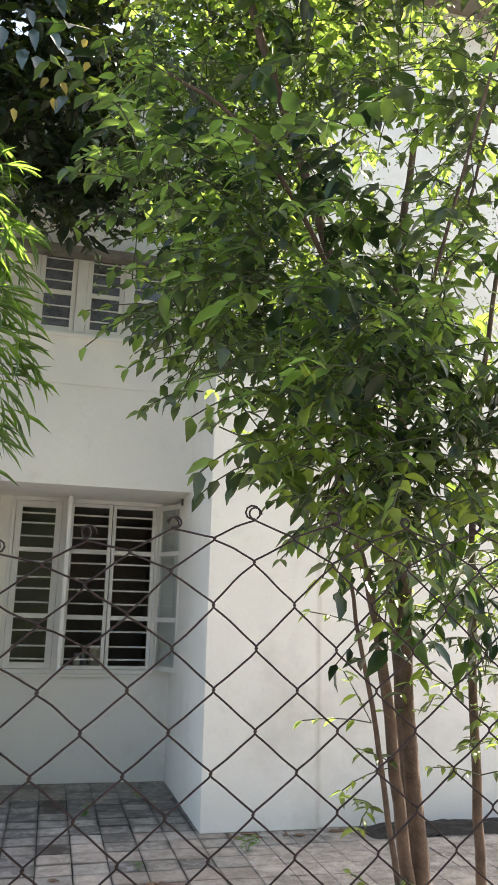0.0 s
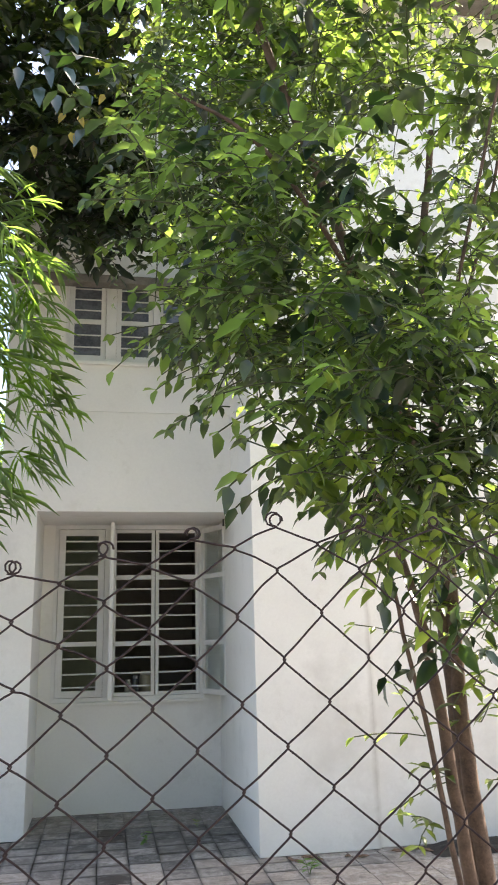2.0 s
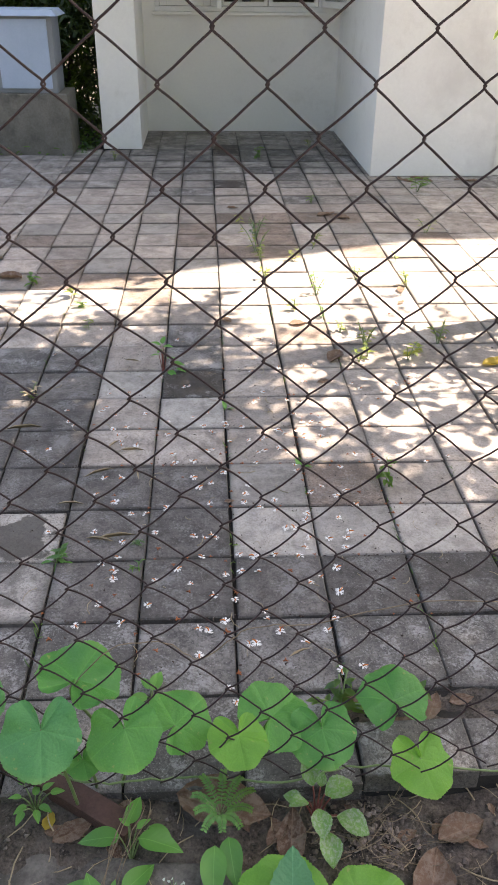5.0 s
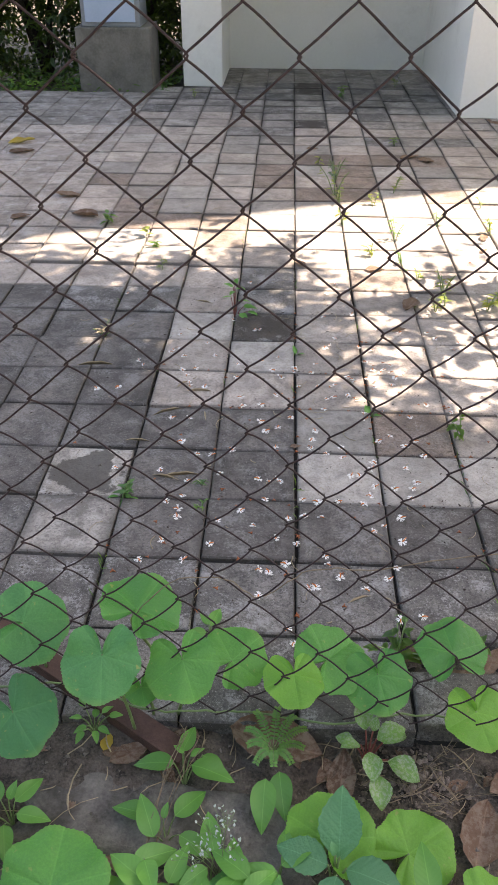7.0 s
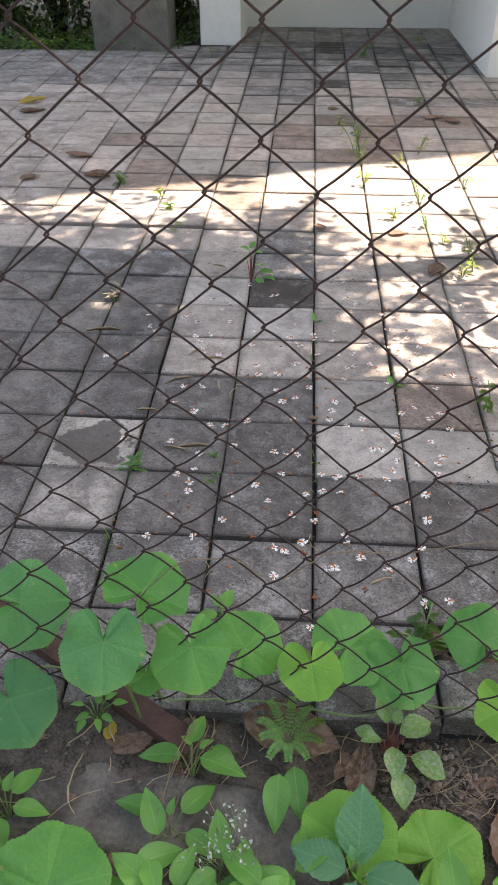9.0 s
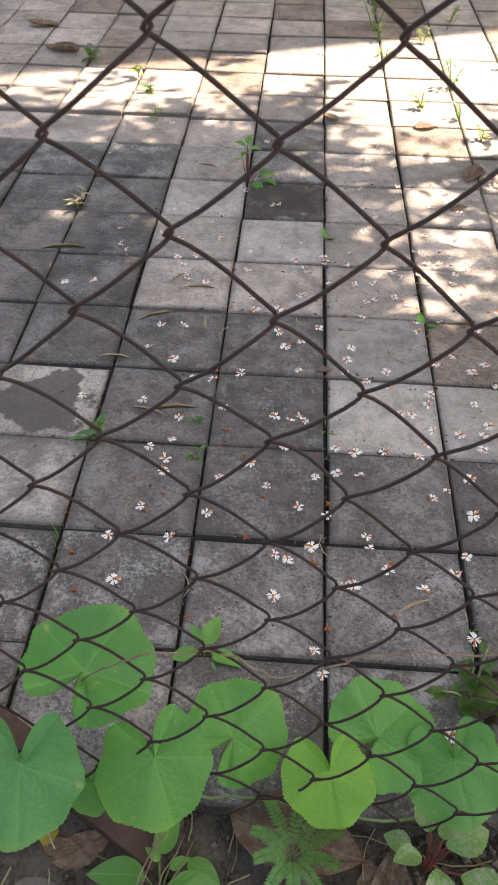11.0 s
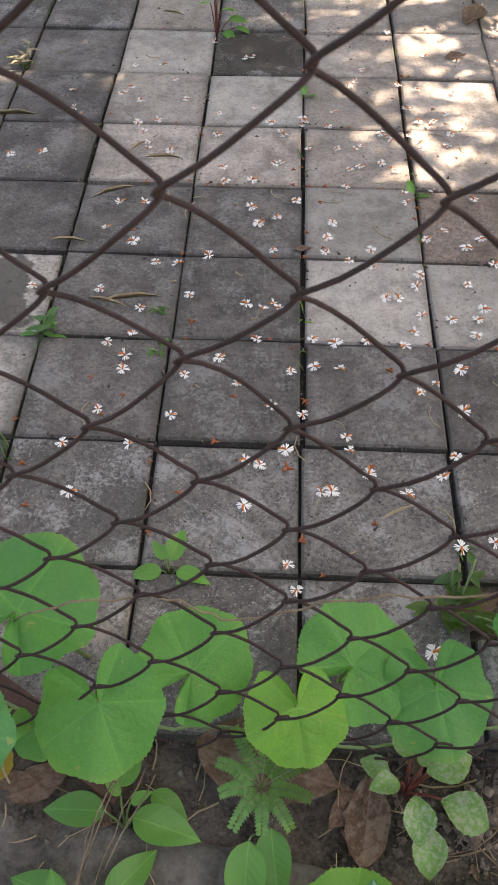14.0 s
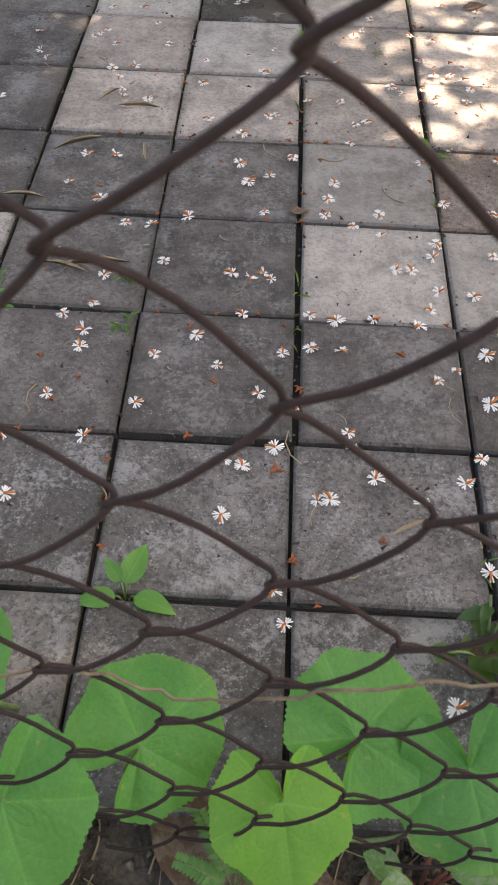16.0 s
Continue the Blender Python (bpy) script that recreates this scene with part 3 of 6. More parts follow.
def fence_wire(col, rng, flip):
    """One zigzag wire between two columns of knots, curled at its top end; flip: the wire that reaches to the column's other side."""
    pts = []
    for m_ in range(-10, 21):
        odd = m_ % 2
        here = X0 + PX * col + ((-0.5 if flip else 0.5) * PX if odd else 0.0)
        there = X0 + PX * col + (0.0 if odd else (-0.5 if flip else 0.5) * PX)
        side = (1 if odd else -1) * (-1 if flip else 1)
        z0, z1 = knot_height(m_), knot_height(m_ + 1)
        for f, out, dep in ((0.0, 0.0016, 1.0), (0.05, 0.0028, 0.7), (0.11, 0.0026, 0.2), (0.2, 0.0016, -0.1), (0.34, 0.0006, 0.0), (0.5, 0.0, 0.0), (0.66, -0.0006, 0.0), (0.8, -0.0016, 0.1), (0.89, -0.0026, -0.2), (0.95, -0.0028, -0.7)):
            q = Vector((here + (there - here) * f + side * out, FENCE_Y + 0.0018 * dep * side, z0 + (z1 - z0) * f))
            q.z -= 0.002 * 4 * f * (1 - f) * min(1.0, max(0.0, (0.66 - q.z) / 0.25))
            q.y += (0.0075 if there > here else -0.0075) * math.sin(math.pi * f) ** 0.7 * (0.35 + 0.65 * min(1.0, max(0.0, (1.1 - q.z) / 0.4)))
            pts.append(q + fence_bend(q.x, q.z))
    top = pts[0]
    s, r = rng.choice((-1, 1)), rng.uniform(0.006, 0.009)
    turns = rng.uniform(4.2, 6.6)
    lean = rng.uniform(-0.006, 0.006)
    curl = [top + Vector((s * r * math.sin(a) + lean * (1 - a / turns), 0.0035 * (a / turns - 0.5), r - r * math.cos(a))) for a in [turns * (1 - k / 8) for k in range(9)]]
    return curl + pts


def make_fence():
    t = tagged(empty("chain_link_fence", 0, FENCE_Y, 0), "rusty brown chain-link wire fence with diamond mesh", "fence")
    rng = random.Random(3)
    for col in range(-16, 21):
        for flip in (False, True):
            me = tubes_mesh("wire", [(fence_wire(col, rng, flip), 0.00135)], M_WIRE, 5)
            ob = data_part("wire", me, t)
            ob.location = (0, -FENCE_Y, 0)


make_fence()


# ---- trees ----
def random_unit(rng):
    while True:
        v = np.array([rng.uniform(-1, 1) for _ in range(3)])
        k = np.linalg.norm(v)
        if 0.1 < k < 1:
            return v / k


def spray(rng, start, heading, length, pairs, leaf_len, leaf_w, droop, items, twigs, jitter=0.5):
    """A twig with leaves in pairs, bending down."""
    q, d = np.array(start, float), np.array(heading, float)
    d = d / np.linalg.norm(d)
    pts = [tuple(q)]
    for k in range(pairs):
        d = d + np.array([rng.uniform(-.12, .12), rng.uniform(-.12, .12), -droop])
        d = d / np.linalg.norm(d)
        q = q + d * (length / pairs)
        pts.append(tuple(q))
        side = np.cross(d, (0, 0, 1))
        side = side / (np.linalg.norm(side) + 1e-6)
        for s in (-1, 1):
            if rng.random() < 0.12:
                continue
            ax = d * 0.55 + side * s * 0.8 + np.array([rng.uniform(-jitter, jitter) for _ in range(3)]) + np.array([0, 0, -0.35])
            up = np.array([rng.uniform(-.5, .5), rng.uniform(-.5, .5), 1.0])
            L = leaf_len * rng.uniform(0.55, 1.2)
            items.append((q, ax, up, L, leaf_w * L / leaf_len * rng.uniform(.85, 1.15)))
    twigs.append((pts, [0.0028] * len(pts)))


def sunny(x, y, z, rng):
    """Whether a spray here is left out: openings made up so that sun patches fall on set parts of the yard."""
    px, py = x - z * SUN.x / SUN.z, y - z * SUN.y / SUN.z
    wob = 0.12 * noise.noise((px * 3, py * 3, 5))
    if py > 1.80 + 0.5 * wob and px > -2.0:
        return rng.random() < 0.97
    if px < -1.05 + wob:
        return False
    if px > 0.34 and py > 1.30 + 0.6 * wob:
        return rng.random() < 0.98
    if px < -0.3 and 0.95 < py < 1.8 and noise.noise((px * 5, py * 5, 3)) > 0.16:
        return True
    if ((px - 0.26) / 0.22) ** 2 + ((py - 0.93) / 0.14) ** 2 < 1:
        return True
    if py > 1.75 + wob:
        return rng.random() < 0.95
    if (px > 0.12 + wob and py > 0.60 + wob) or (px > -0.2 + wob and py > 1.25 + wob):
        return noise.noise((px * 4.2, py * 4.2, 7)) > -0.16 or rng.random() < 0.52
    return False


def before_limb(x, y, z):
    """Whether a spray hangs in the opening on the road side of the leaning limb."""
    k = 3.0 / (y + 1.2)
    lx, lz = -0.04 + (x + 0.04) * k, 1.41 + (z - 1.41) * k
    if y > 1.86 or not 2.7 < lz < 4.5:
        return False
    return abs(lx + 0.06 - (1.09 - (lz - 2.93) * 0.39)) < 0.20


def make_jasmine_tree():
    rng = random.Random(11)
    t = tagged(empty("jasmine_tree", 1.5, 1.9, 0), "leafy night jasmine tree with slender brown stems", "tree")
    stems = [
        ([(1.54, 1.90, -0.05), (1.47, 1.90, 0.41), (1.42, 1.90, 1.02), (1.41, 1.88, 1.67), (1.39, 1.85, 2.38), (1.36, 1.8, 2.9), (1.42, 1.7, 3.6)], 0.040, 0.014),
        ([(1.46, 1.88, -0.05), (1.37, 1.86, 0.60), (1.29, 1.84, 1.22), (1.22, 1.82, 1.55), (1.10, 1.80, 1.95), (1.02, 1.75, 2.4)], 0.030, 0.010),
        ([(1.50, 1.93, -0.05), (1.44, 1.93, 0.5), (1.40, 1.92, 1.2), (1.33, 1.9, 2.0), (1.22, 1.88, 2.55), (1.085, 1.85, 2.93), (0.889, 1.8, 3.455), (0.62, 1.7, 4.13), (0.5, 1.6, 4.7)], 0.032, 0.016),
        ([(1.80, 1.95, -0.05), (1.74, 1.93, 0.5), (1.74, 1.92, 1.42), (1.78, 1.9, 2.2), (1.9, 1.8, 3.2)], 0.025, 0.010),
        ([(1.38, 1.84, 0.10), (1.26, 1.82, 0.9), (1.16, 1.8, 1.4), (1.05, 1.75, 2.0)], 0.013, 0.006),
        ([(1.39, 1.85, 2.3), (1.55, 1.7, 2.9), (1.72, 1.5, 3.7), (1.85, 1.3, 4.5)], 0.010, 0.004),
        ([(1.30, 1.9, 2.2), (0.95, 1.5, 2.7), (0.55, 1.25, 3.1), (0.15, 1.2, 3.3)], 0.014, 0.005),
        ([(1.36, 1.85, 2.0), (1.3, 1.4, 2.6), (1.35, 1.0, 3.3), (1.5, 0.8, 4.0)], 0.009, 0.004),
    ]
    for ctrl, r0, r1 in stems:
        pts = curve_points([(x - 1.5, y - 1.9, z) for x, y, z in ctrl], 6, 0.004, rng)
        data_part("trunk" if r0 > 0.02 else "limb", tubes_mesh("stem", [(pts, taper(pts, r0, r1))], M_BARK, 8), t)
    items, twigs = [], []
    count = 0
    while count < 1560:
        x, y, z = rng.uniform(-0.55, 2.6), 0.65 + 1.95 * rng.random() ** 0.7, rng.uniform(1.6, 5.0)
        s = (y + 1.2) / 2.9                       # the crown's hem lies along lines towards the yard's edge
        u, w = x / s, 1.40 + (z - 1.40) / s
        hem = 1.66 if u > 1.25 else 1.80 if u > 0.9 else 1.90 if u > 0.6 else 2.08 if u > 0.46 else 2.34 if u > 0.36 else 2.92 if u > 0.05 else 3.05
        if w < hem + 0.10 + 0.26 * noise.noise((x * 3.2, y * 2, 3)) or noise.noise((x * 2.5, y * 2.5, z * 2.5)) < (0.05 if y < 1.5 else -0.06) or (before_limb(x, y, z) and rng.random() < 0.9):
            continue
        if sunny(x, y, z, rng) or u < 0.17 + 0.14 * noise.noise((x * 4, y, z * 4)) or (u < 0.40 and rng.random() < 0.55) or (u > 0.85 and w > 3.1 and rng.random() < 0.55) or (u > 1.2 and rng.random() < 0.5) or (w < 2.5 and u > 0.55 and rng.random() < 0.40) or (0.75 < u < 1.05 and w > 3.4 and rng.random() < 0.5):
            continue
        count += 1
        h = (rng.uniform(-1, 0.7), rng.uniform(-0.8, 0.6), rng.uniform(-0.3, 0.5))
        spray(rng, (x - 1.5, y - 1.9, z), h, rng.uniform(0.22, 0.42), rng.randint(4, 6), *((0.100, 0.062) if noise.noise((x * 2, y * 2, z * 2 + 9)) > 0.15 else (0.070, 0.042)), 0.14, items, twigs)
    count = 0
    while count < 240:
        x, y, z = rng.uniform(0.5, 1.75), rng.uniform(0.7, 1.2), rng.uniform(1.4, 2.5)
        s = (y + 1.2) / 2.9
        u, w = x / s, 1.40 + (z - 1.40) / s
        if w < (1.55 if u > 1.3 else 1.78 if u > 1.0 else 2.0) + 0.22 * noise.noise((x * 5, y * 2, 3)) or u < 0.75 or w > 2.75 or sunny(x, y, z, rng) or noise.noise((x * 3, y * 3, z * 3)) < 0.0:
            continue
        count += 1
        spray(rng, (x - 1.5, y - 1.9, z), (rng.uniform(-1, 0.7), rng.uniform(-0.8, 0.6), rng.uniform(-0.4, 0.4)), rng.uniform(0.18, 0.32), 5, 0.072, 0.040, 0.14, items, twigs)
    # unseen upper crown, added to shade the soil strip and nearest pavers
    for _ in range(2100):
        x, y, z = rng.uniform(1.4, 4.3), rng.uniform(-0.5, 2.1), rng.uniform(4.4, 6.2)
        if y - 0.197 * z > 0.75 or sunny(x, y, z, rng):
            continue
        spray(rng, (x - 1.5, y - 1.9, z), (rng.uniform(-1, 0.7), rng.uniform(-0.8, 0.6), rng.uniform(-0.3, 0.5)), rng.uniform(0.22, 0.42), 5, 0.085, 0.046, 0.14, items, twigs)
    # further unseen sprays, set along the sun's rays to close leftover sun spots
    for _ in range(420):
        px, py, z = rng.uniform(-0.9, 0.7), rng.uniform(-0.6, 0.55), rng.uniform(4.6, 6.2)
        spray(rng, (px + z * 0.543 - 1.5, py + z * 0.197 - 1.9, z), (rng.uniform(-1, 1), rng.uniform(-1, 1), rng.uniform(-0.3, 0.3)), 0.3, 5, 0.085, 0.046, 0.14, items, twigs)
    for x, y, z in ((1.28, 1.8, 1.35), (1.22, 1.8, 1.02), (1.35, 1.85, 0.85), (1.22, 1.8, 0.72), (1.7, 1.9, 1.1), (1.72, 1.9, 0.95), (1.55, 1.9, 1.25), (1.45, 1.9, 1.5), (1.38, 1.86, 0.45), (1.32, 1.82, 0.35), (1.6, 1.9, 1.45), (1.76, 1.9, 1.3), (1.74, 1.9, 0.8), (1.72, 1.9, 1.5), (1.5, 1.9, 1.05), (1.8, 1.9, 1.6), (1.85, 1.9, 1.45), (1.9, 1.85, 1.6), (1.95, 1.85, 1.4), (1.88, 1.85, 1.2), (2.0, 1.8, 1.55), (1.7, 1.8, 1.62), (1.82, 1.85, 1.05), (1.62, 1.75, 1.35), (1.68, 1.7, 1.5), (1.95, 1.75, 1.7), (2.05, 1.8, 1.3), (1.6, 1.7, 1.7), (1.85, 1.7, 1.8), (1.72, 1.8, 1.2), (1.5, 1.75, 1.62), (1.36, 1.75, 1.62), (1.9, 1.8, 0.95)):
        for _ in range(4 if z > 1.4 else 2):
            spray(rng, (x - 1.5, y - 1.9, z), (rng.uniform(-1, .3), rng.uniform(-.6, .3), rng.uniform(-.1, .4)), rng.uniform(0.15, 0.32), 4, 0.075, 0.036, 0.1, items, twigs)
    big = []
    for cx, cy, cz, many, spread in ((1.10, 1.35, 2.62, 9, .14), (1.34, 1.3, 2.30, 9, .15), (1.28, 1.2, 1.98, 10, .14), (1.45, 1.3, 1.86, 10, .13), (1.62, 1.4, 1.75, 12, .16), (1.75, 1.5, 1.95, 10, .16), (1.05, 1.2, 2.1, 8, .14), (0.85, 1.2, 2.35, 8, .14), (0.72, 1.3, 2.75, 9, .16),
                                     (0.55, 1.3, 3.2, 9, .18), (0.95, 1.3, 3.1, 8, .16), (1.45, 1.2, 2.75, 8, .16), (1.25, 1.55, 1.62, 7, .10), (1.30, 1.6, 1.42, 6, .09), (1.27, 1.6, 1.22, 5, .08), (0.30, 1.4, 3.6, 8, .18), (0.75, 1.4, 3.9, 8, .18), (1.18, 1.5, 1.70, 8, .10), (1.32, 1.5, 1.55, 8, .10), (1.5, 1.6, 1.6, 8, .12)):
        for _ in range(many):
            q = (cx - 1.5 + rng.gauss(0, spread), cy - 1.9 + rng.gauss(0, .12), cz + rng.gauss(0, spread))
            if sunny(q[0] + 1.5, q[1] + 1.9, q[2], rng) and rng.random() < 0.60:
                continue
            spray(rng, q, (rng.uniform(-1, .8), rng.uniform(-.9, .2), rng.uniform(-.7, .1)), rng.uniform(.16, .30), 3, 0.115, 0.066, 0.2, big, twigs)
    buds = []
    for _ in range(330):
        x, y, z = rng.uniform(-0.3, 1.9), rng.uniform(0.7, 1.3), rng.uniform(1.9, 4.2)
        s = (y + 1.2) / 2.9
        u, w = x / s, 1.40 + (z - 1.40) / s
        if u < 0.0 or w < (1.9 if u > .9 else 2.2 if u > .6 else 2.7) or sunny(x, y, z, rng):
            continue
        q, d = np.array((x - 1.5, y - 1.9, z)), np.array((rng.uniform(-1, .5), rng.uniform(-.8, .3), rng.uniform(-.6, .4)))
        for k in range(16):
            q = q + d * 0.011 + np.array((0, 0, -.0015 * k))
            buds.append((q + np.array([rng.gauss(0, .014) for _ in range(3)]), random_unit(rng), random_unit(rng), rng.uniform(.008, .016), rng.uniform(.005, .009)))
    data_part("crown", leaves_mesh("crown", items, M_LEAF), t, "dense drooping green leaves, unseen top ones added for shade", "stuff")
    data_part("broad_leaf", leaves_mesh("broad_leaf", big, M_LEAF_S), t, "larger blue-green leaves, coloured dark as if in shade", "stuff")
    data_part("blossom", leaves_mesh("blossom", buds, M_BUD), t, "pale green bud sprays", "stuff")
    data_part("twig", tubes_mesh("twigs", twigs, M_TWIG, 3), t, "", "stuff")


def make_broadleaf_tree():
    rng = random.Random(21)
    t = tagged(empty("broadleaf_tree", -1.2, 4.4, 0), "dark broad-leaved tree overhanging the house corner", "tree")
    for ctrl, r0, r1 in (([(-1.7, .9, -.1), (-1.4, .7, 2.0), (-.4, .2, 4.0), (.1, -.3, 5.2)], .09, .05), ([(-.5, .2, 3.4), (.3, -.1, 4.3), (.9, -.2, 5.2)], .05, .02), ([(.3, -.2, 4.0), (.55, -.3, 4.5), (.75, -.3, 5.4)], .03, .015)):
        pts = curve_points(ctrl, 6, 0.01, rng)
        data_part("trunk", tubes_mesh("stem", [(pts, taper(pts, r0, r1))], M_BARK_D, 8), t)
    items, twigs = [], []
    for _ in range(1500):
        x, y, z = rng.uniform(-1.6, 1.5), rng.uniform(-0.9, 0.5), rng.uniform(4.35, 7.2)
        if z < 4.5 + 0.35 * noise.noise((x * 2, y * 2, 1)) or (x > 1.0 and z < 4.8):
            continue
        spray(rng, (x, y, z), (rng.uniform(-1, 1), rng.uniform(-1, .5), rng.uniform(-.5, .4)), rng.uniform(.2, .4), 5, 0.15, 0.085, 0.12, items, twigs)
    for _ in range(130):
        x, y, z = rng.uniform(.78, 1.62), rng.uniform(-.55, .0), rng.uniform(4.14, 4.75)
        spray(rng, (x, y, z), (rng.uniform(-1, 1), rng.uniform(-1, .3), rng.uniform(-.4, .4)), rng.uniform(.16, .3), 4, 0.13, 0.075, 0.1, items, twigs)
    wax, old = [], []
    for x, z, a in ((-.48, 5.17, -1.0), (-.43, 5.03, -1.3), (-.32, 5.04, -.9), (-.48, 4.87, -1.5), (-.24, 4.93, -.8), (-.17, 4.85, -1.5), (-.39, 4.83, -1.2), (-.18, 4.58, -2.2), (-.62, 5.0, -1.4), (-.3, 5.3, -1.0)):
        wax.append(((x + 1.2, -1.0, z + .09), (.55 * math.cos(a), -.35, math.sin(a)), (rng.uniform(-.2, .2), -1, .9), rng.uniform(.17, .22), rng.uniform(.085, .11)))
    for x, z in ((-.31, 4.76), (-.22, 4.75), (-.06, 4.93), (-.27, 4.62), (-.5, 4.5), (-.1, 5.1)):
        old.append(((x + 1.2, -1.02, z), (rng.uniform(-.4, .4), -.3, -1), (rng.uniform(-.4, .4), -1, .2), rng.uniform(.09, .12), .055))
    data_part("waxy_leaves", leaves_mesh("waxy_leaves", wax, M_WAX), t, "large waxy leaves, greyed in colour for sky sheen", "stuff")
    data_part("old_leaves", leaves_mesh("old_leaves", old, M_YELLOW), t, "yellow-orange old leaves", "stuff")
    data_part("crown", leaves_mesh("crown", items, M_LEAF_D), t, "dark glossy broad leaves", "stuff")
    data_part("twig", tubes_mesh("twigs", twigs, M_BARK_D, 3), t, "", "stuff")


def make_bamboo():
    rng = random.Random(31)
    t = tagged(empty("bamboo_clump", -2.2, 3.5, 0), "feathery bamboo clump with long narrow hanging leaves", "bamboo")
    items, twigs = [], []
    for k in range(9):
        bx, by = rng.uniform(-.3, .1), rng.uniform(-.25, .3)
        tip = (rng.uniform(.8, 1.5), by + rng.uniform(-.4, .2), rng.uniform(3.4, 4.4))
        pts = curve_points([(bx, by, -.1), (bx + .05, by, 1.8), (bx * .6 + tip[0] * .4, by, 3.4), tip], 6, 0.005, rng)
        data_part("cane", tubes_mesh("cane", [(pts, taper(pts, .014, .004))], M_STEM, 6), t)
    for _ in range(430):
        z = rng.uniform(2.0, 4.6)
        x = rng.uniform(0.0, 1.78 + 0.14 * noise.noise((z * 2.5, 1, 1)) - 0.5 * max(0, z - 3.6) - 0.6 * max(0, 2.5 - z))
        y = rng.uniform(-.4, .4)
        q = np.array((x, y, z))
        d = np.array((rng.uniform(-.2, 1), rng.uniform(-.6, .3), rng.uniform(-.5, .3)))
        pts = [tuple(q)]
        for k in range(4):
            q = q + d * 0.06
            d = d + np.array((0, 0, -.16))
            pts.append(tuple(q))
            for s in (0, 1):
                ax = d + np.array((rng.uniform(-.7, .9), rng.uniform(-.7, .7), rng.uniform(-.8, 0.5)))
                L = rng.uniform(.13, .30)
                items.append((q, ax, np.array((rng.uniform(-.6, .6), rng.uniform(-.6, .6), 1)), L, L * 0.027))
        twigs.append((pts, .002))
    data_part("foliage", leaves_mesh("foliage", items, M_LEAF_B), t, "bright narrow leaves", "stuff")
    data_part("twig", tubes_mesh("twigs", twigs, M_STEM, 3), t, "", "stuff")


def make_bush(name, x, y, rx, ry, h, seed, count, mat, label, leaf=0.07, low=0.0, category="bush"):
    rng = random.Random(seed)
    t = tagged(empty(name, x, y, -0.16), label, category)
    for k in range(4):
        a = rng.uniform(0, 6.28)
        pts = curve_points([(0, 0, 0), (.3 * rx * math.cos(a), .3 * ry * math.sin(a), h * .4), (.6 * rx * math.cos(a), .6 * ry * math.sin(a), h * .85)], 4, .01, rng)
        data_part("trunk", tubes_mesh("stem", [(pts, taper(pts, .02 + .012 * h, .008))], M_BARK_D, 6), t)
    items, twigs = [], []
    while len(items) < count:
        v = random_unit(rng) * (rng.random() ** 0.4)
        v = np.sign(v) * np.abs(v) ** 0.75
        q = np.array((v[0] * rx, v[1] * ry, low + (h - low) * (0.5 + 0.5 * v[2])))
        if q[2] < 0.03 or noise.noise((q[0] * 2.1 + seed, q[1] * 2.1, q[2] * 2.1)) < -0.18:
            continue
        spray(rng, q, random_unit(rng) + np.array((0, 0, .2)), leaf * 3.2, 4, leaf, leaf * .5, .1, items, twigs)
    data_part("crown", leaves_mesh("crown", items, mat), t, "", "stuff")
    return t


make_jasmine_tree()
make_broadleaf_tree()
make_bamboo()
for k, (x, y, rx, ry, h) in enumerate(((-1.35, 6.3, .55, .45, 1.5), (-2.1, 6.2, .7, .5, 1.7), (-3.1, 6.1, .8, .5, 1.5), (-1.5, 7.3, .6, .5, 2.2))):
    make_bush("hedge_bush", x, y, rx, ry, h, 41 + k, 8200, M_HEDGE, "dense dark green garden bush behind the paving", 0.075)
make_bush("garden_tree", -1.9, 9.2, 1.3, 1.0, 4.6, 46, 6500, M_LEAF_B, "sunlit light green garden tree beyond the paving", 0.11, 1.2, "tree")
make_bush("garden_tree", -5.0, 12.0, 2.4, 2.0, 6.0, 47, 4000, M_HEDGE, "sunlit light green garden tree beyond the paving", 0.16, 1.5, "tree")


def make_groundcover():
    rng = random.Random(52)
    items = []
    for _ in range(2600):
        x, y = rng.uniform(-3.6, -0.86), 5.04 + abs(rng.gauss(0, 0.5))
        if -1.6 < x < -1.0 and 5.08 < y < 5.5:
            continue
        items.append(((x, y, -0.10 + rng.random() * 0.14), (rng.uniform(-1, 1), rng.uniform(-1, 1), rng.uniform(-.1, .6)), (0, 0, 1), rng.uniform(.03, .07), rng.uniform(.02, .035)))
    tagged(new("groundcover", leaves_mesh("groundcover", items, M_WEED)), "low green creeping plants on the garden soil", "groundcover", kind="stuff")
    for k in range(2):
        x, z = rng.uniform(-1.15, -1.0), rng.uniform(0.9, 1.2)
        petals = [((0, 0, 0), (math.cos(a), -0.4, math.sin(a)), (0, -1, 0.1), 0.035, 0.022) for a in (0.3, 1.5, 2.8, 4.0, 5.2)]
        ob = tagged(new("red_flower", leaves_mesh("red_flower", petals, M_RED)), "red blossom on the garden bush", "flower", "red blossoms")
        ob.location = (x, 6.3 - 0.46, z)


make_groundcover()


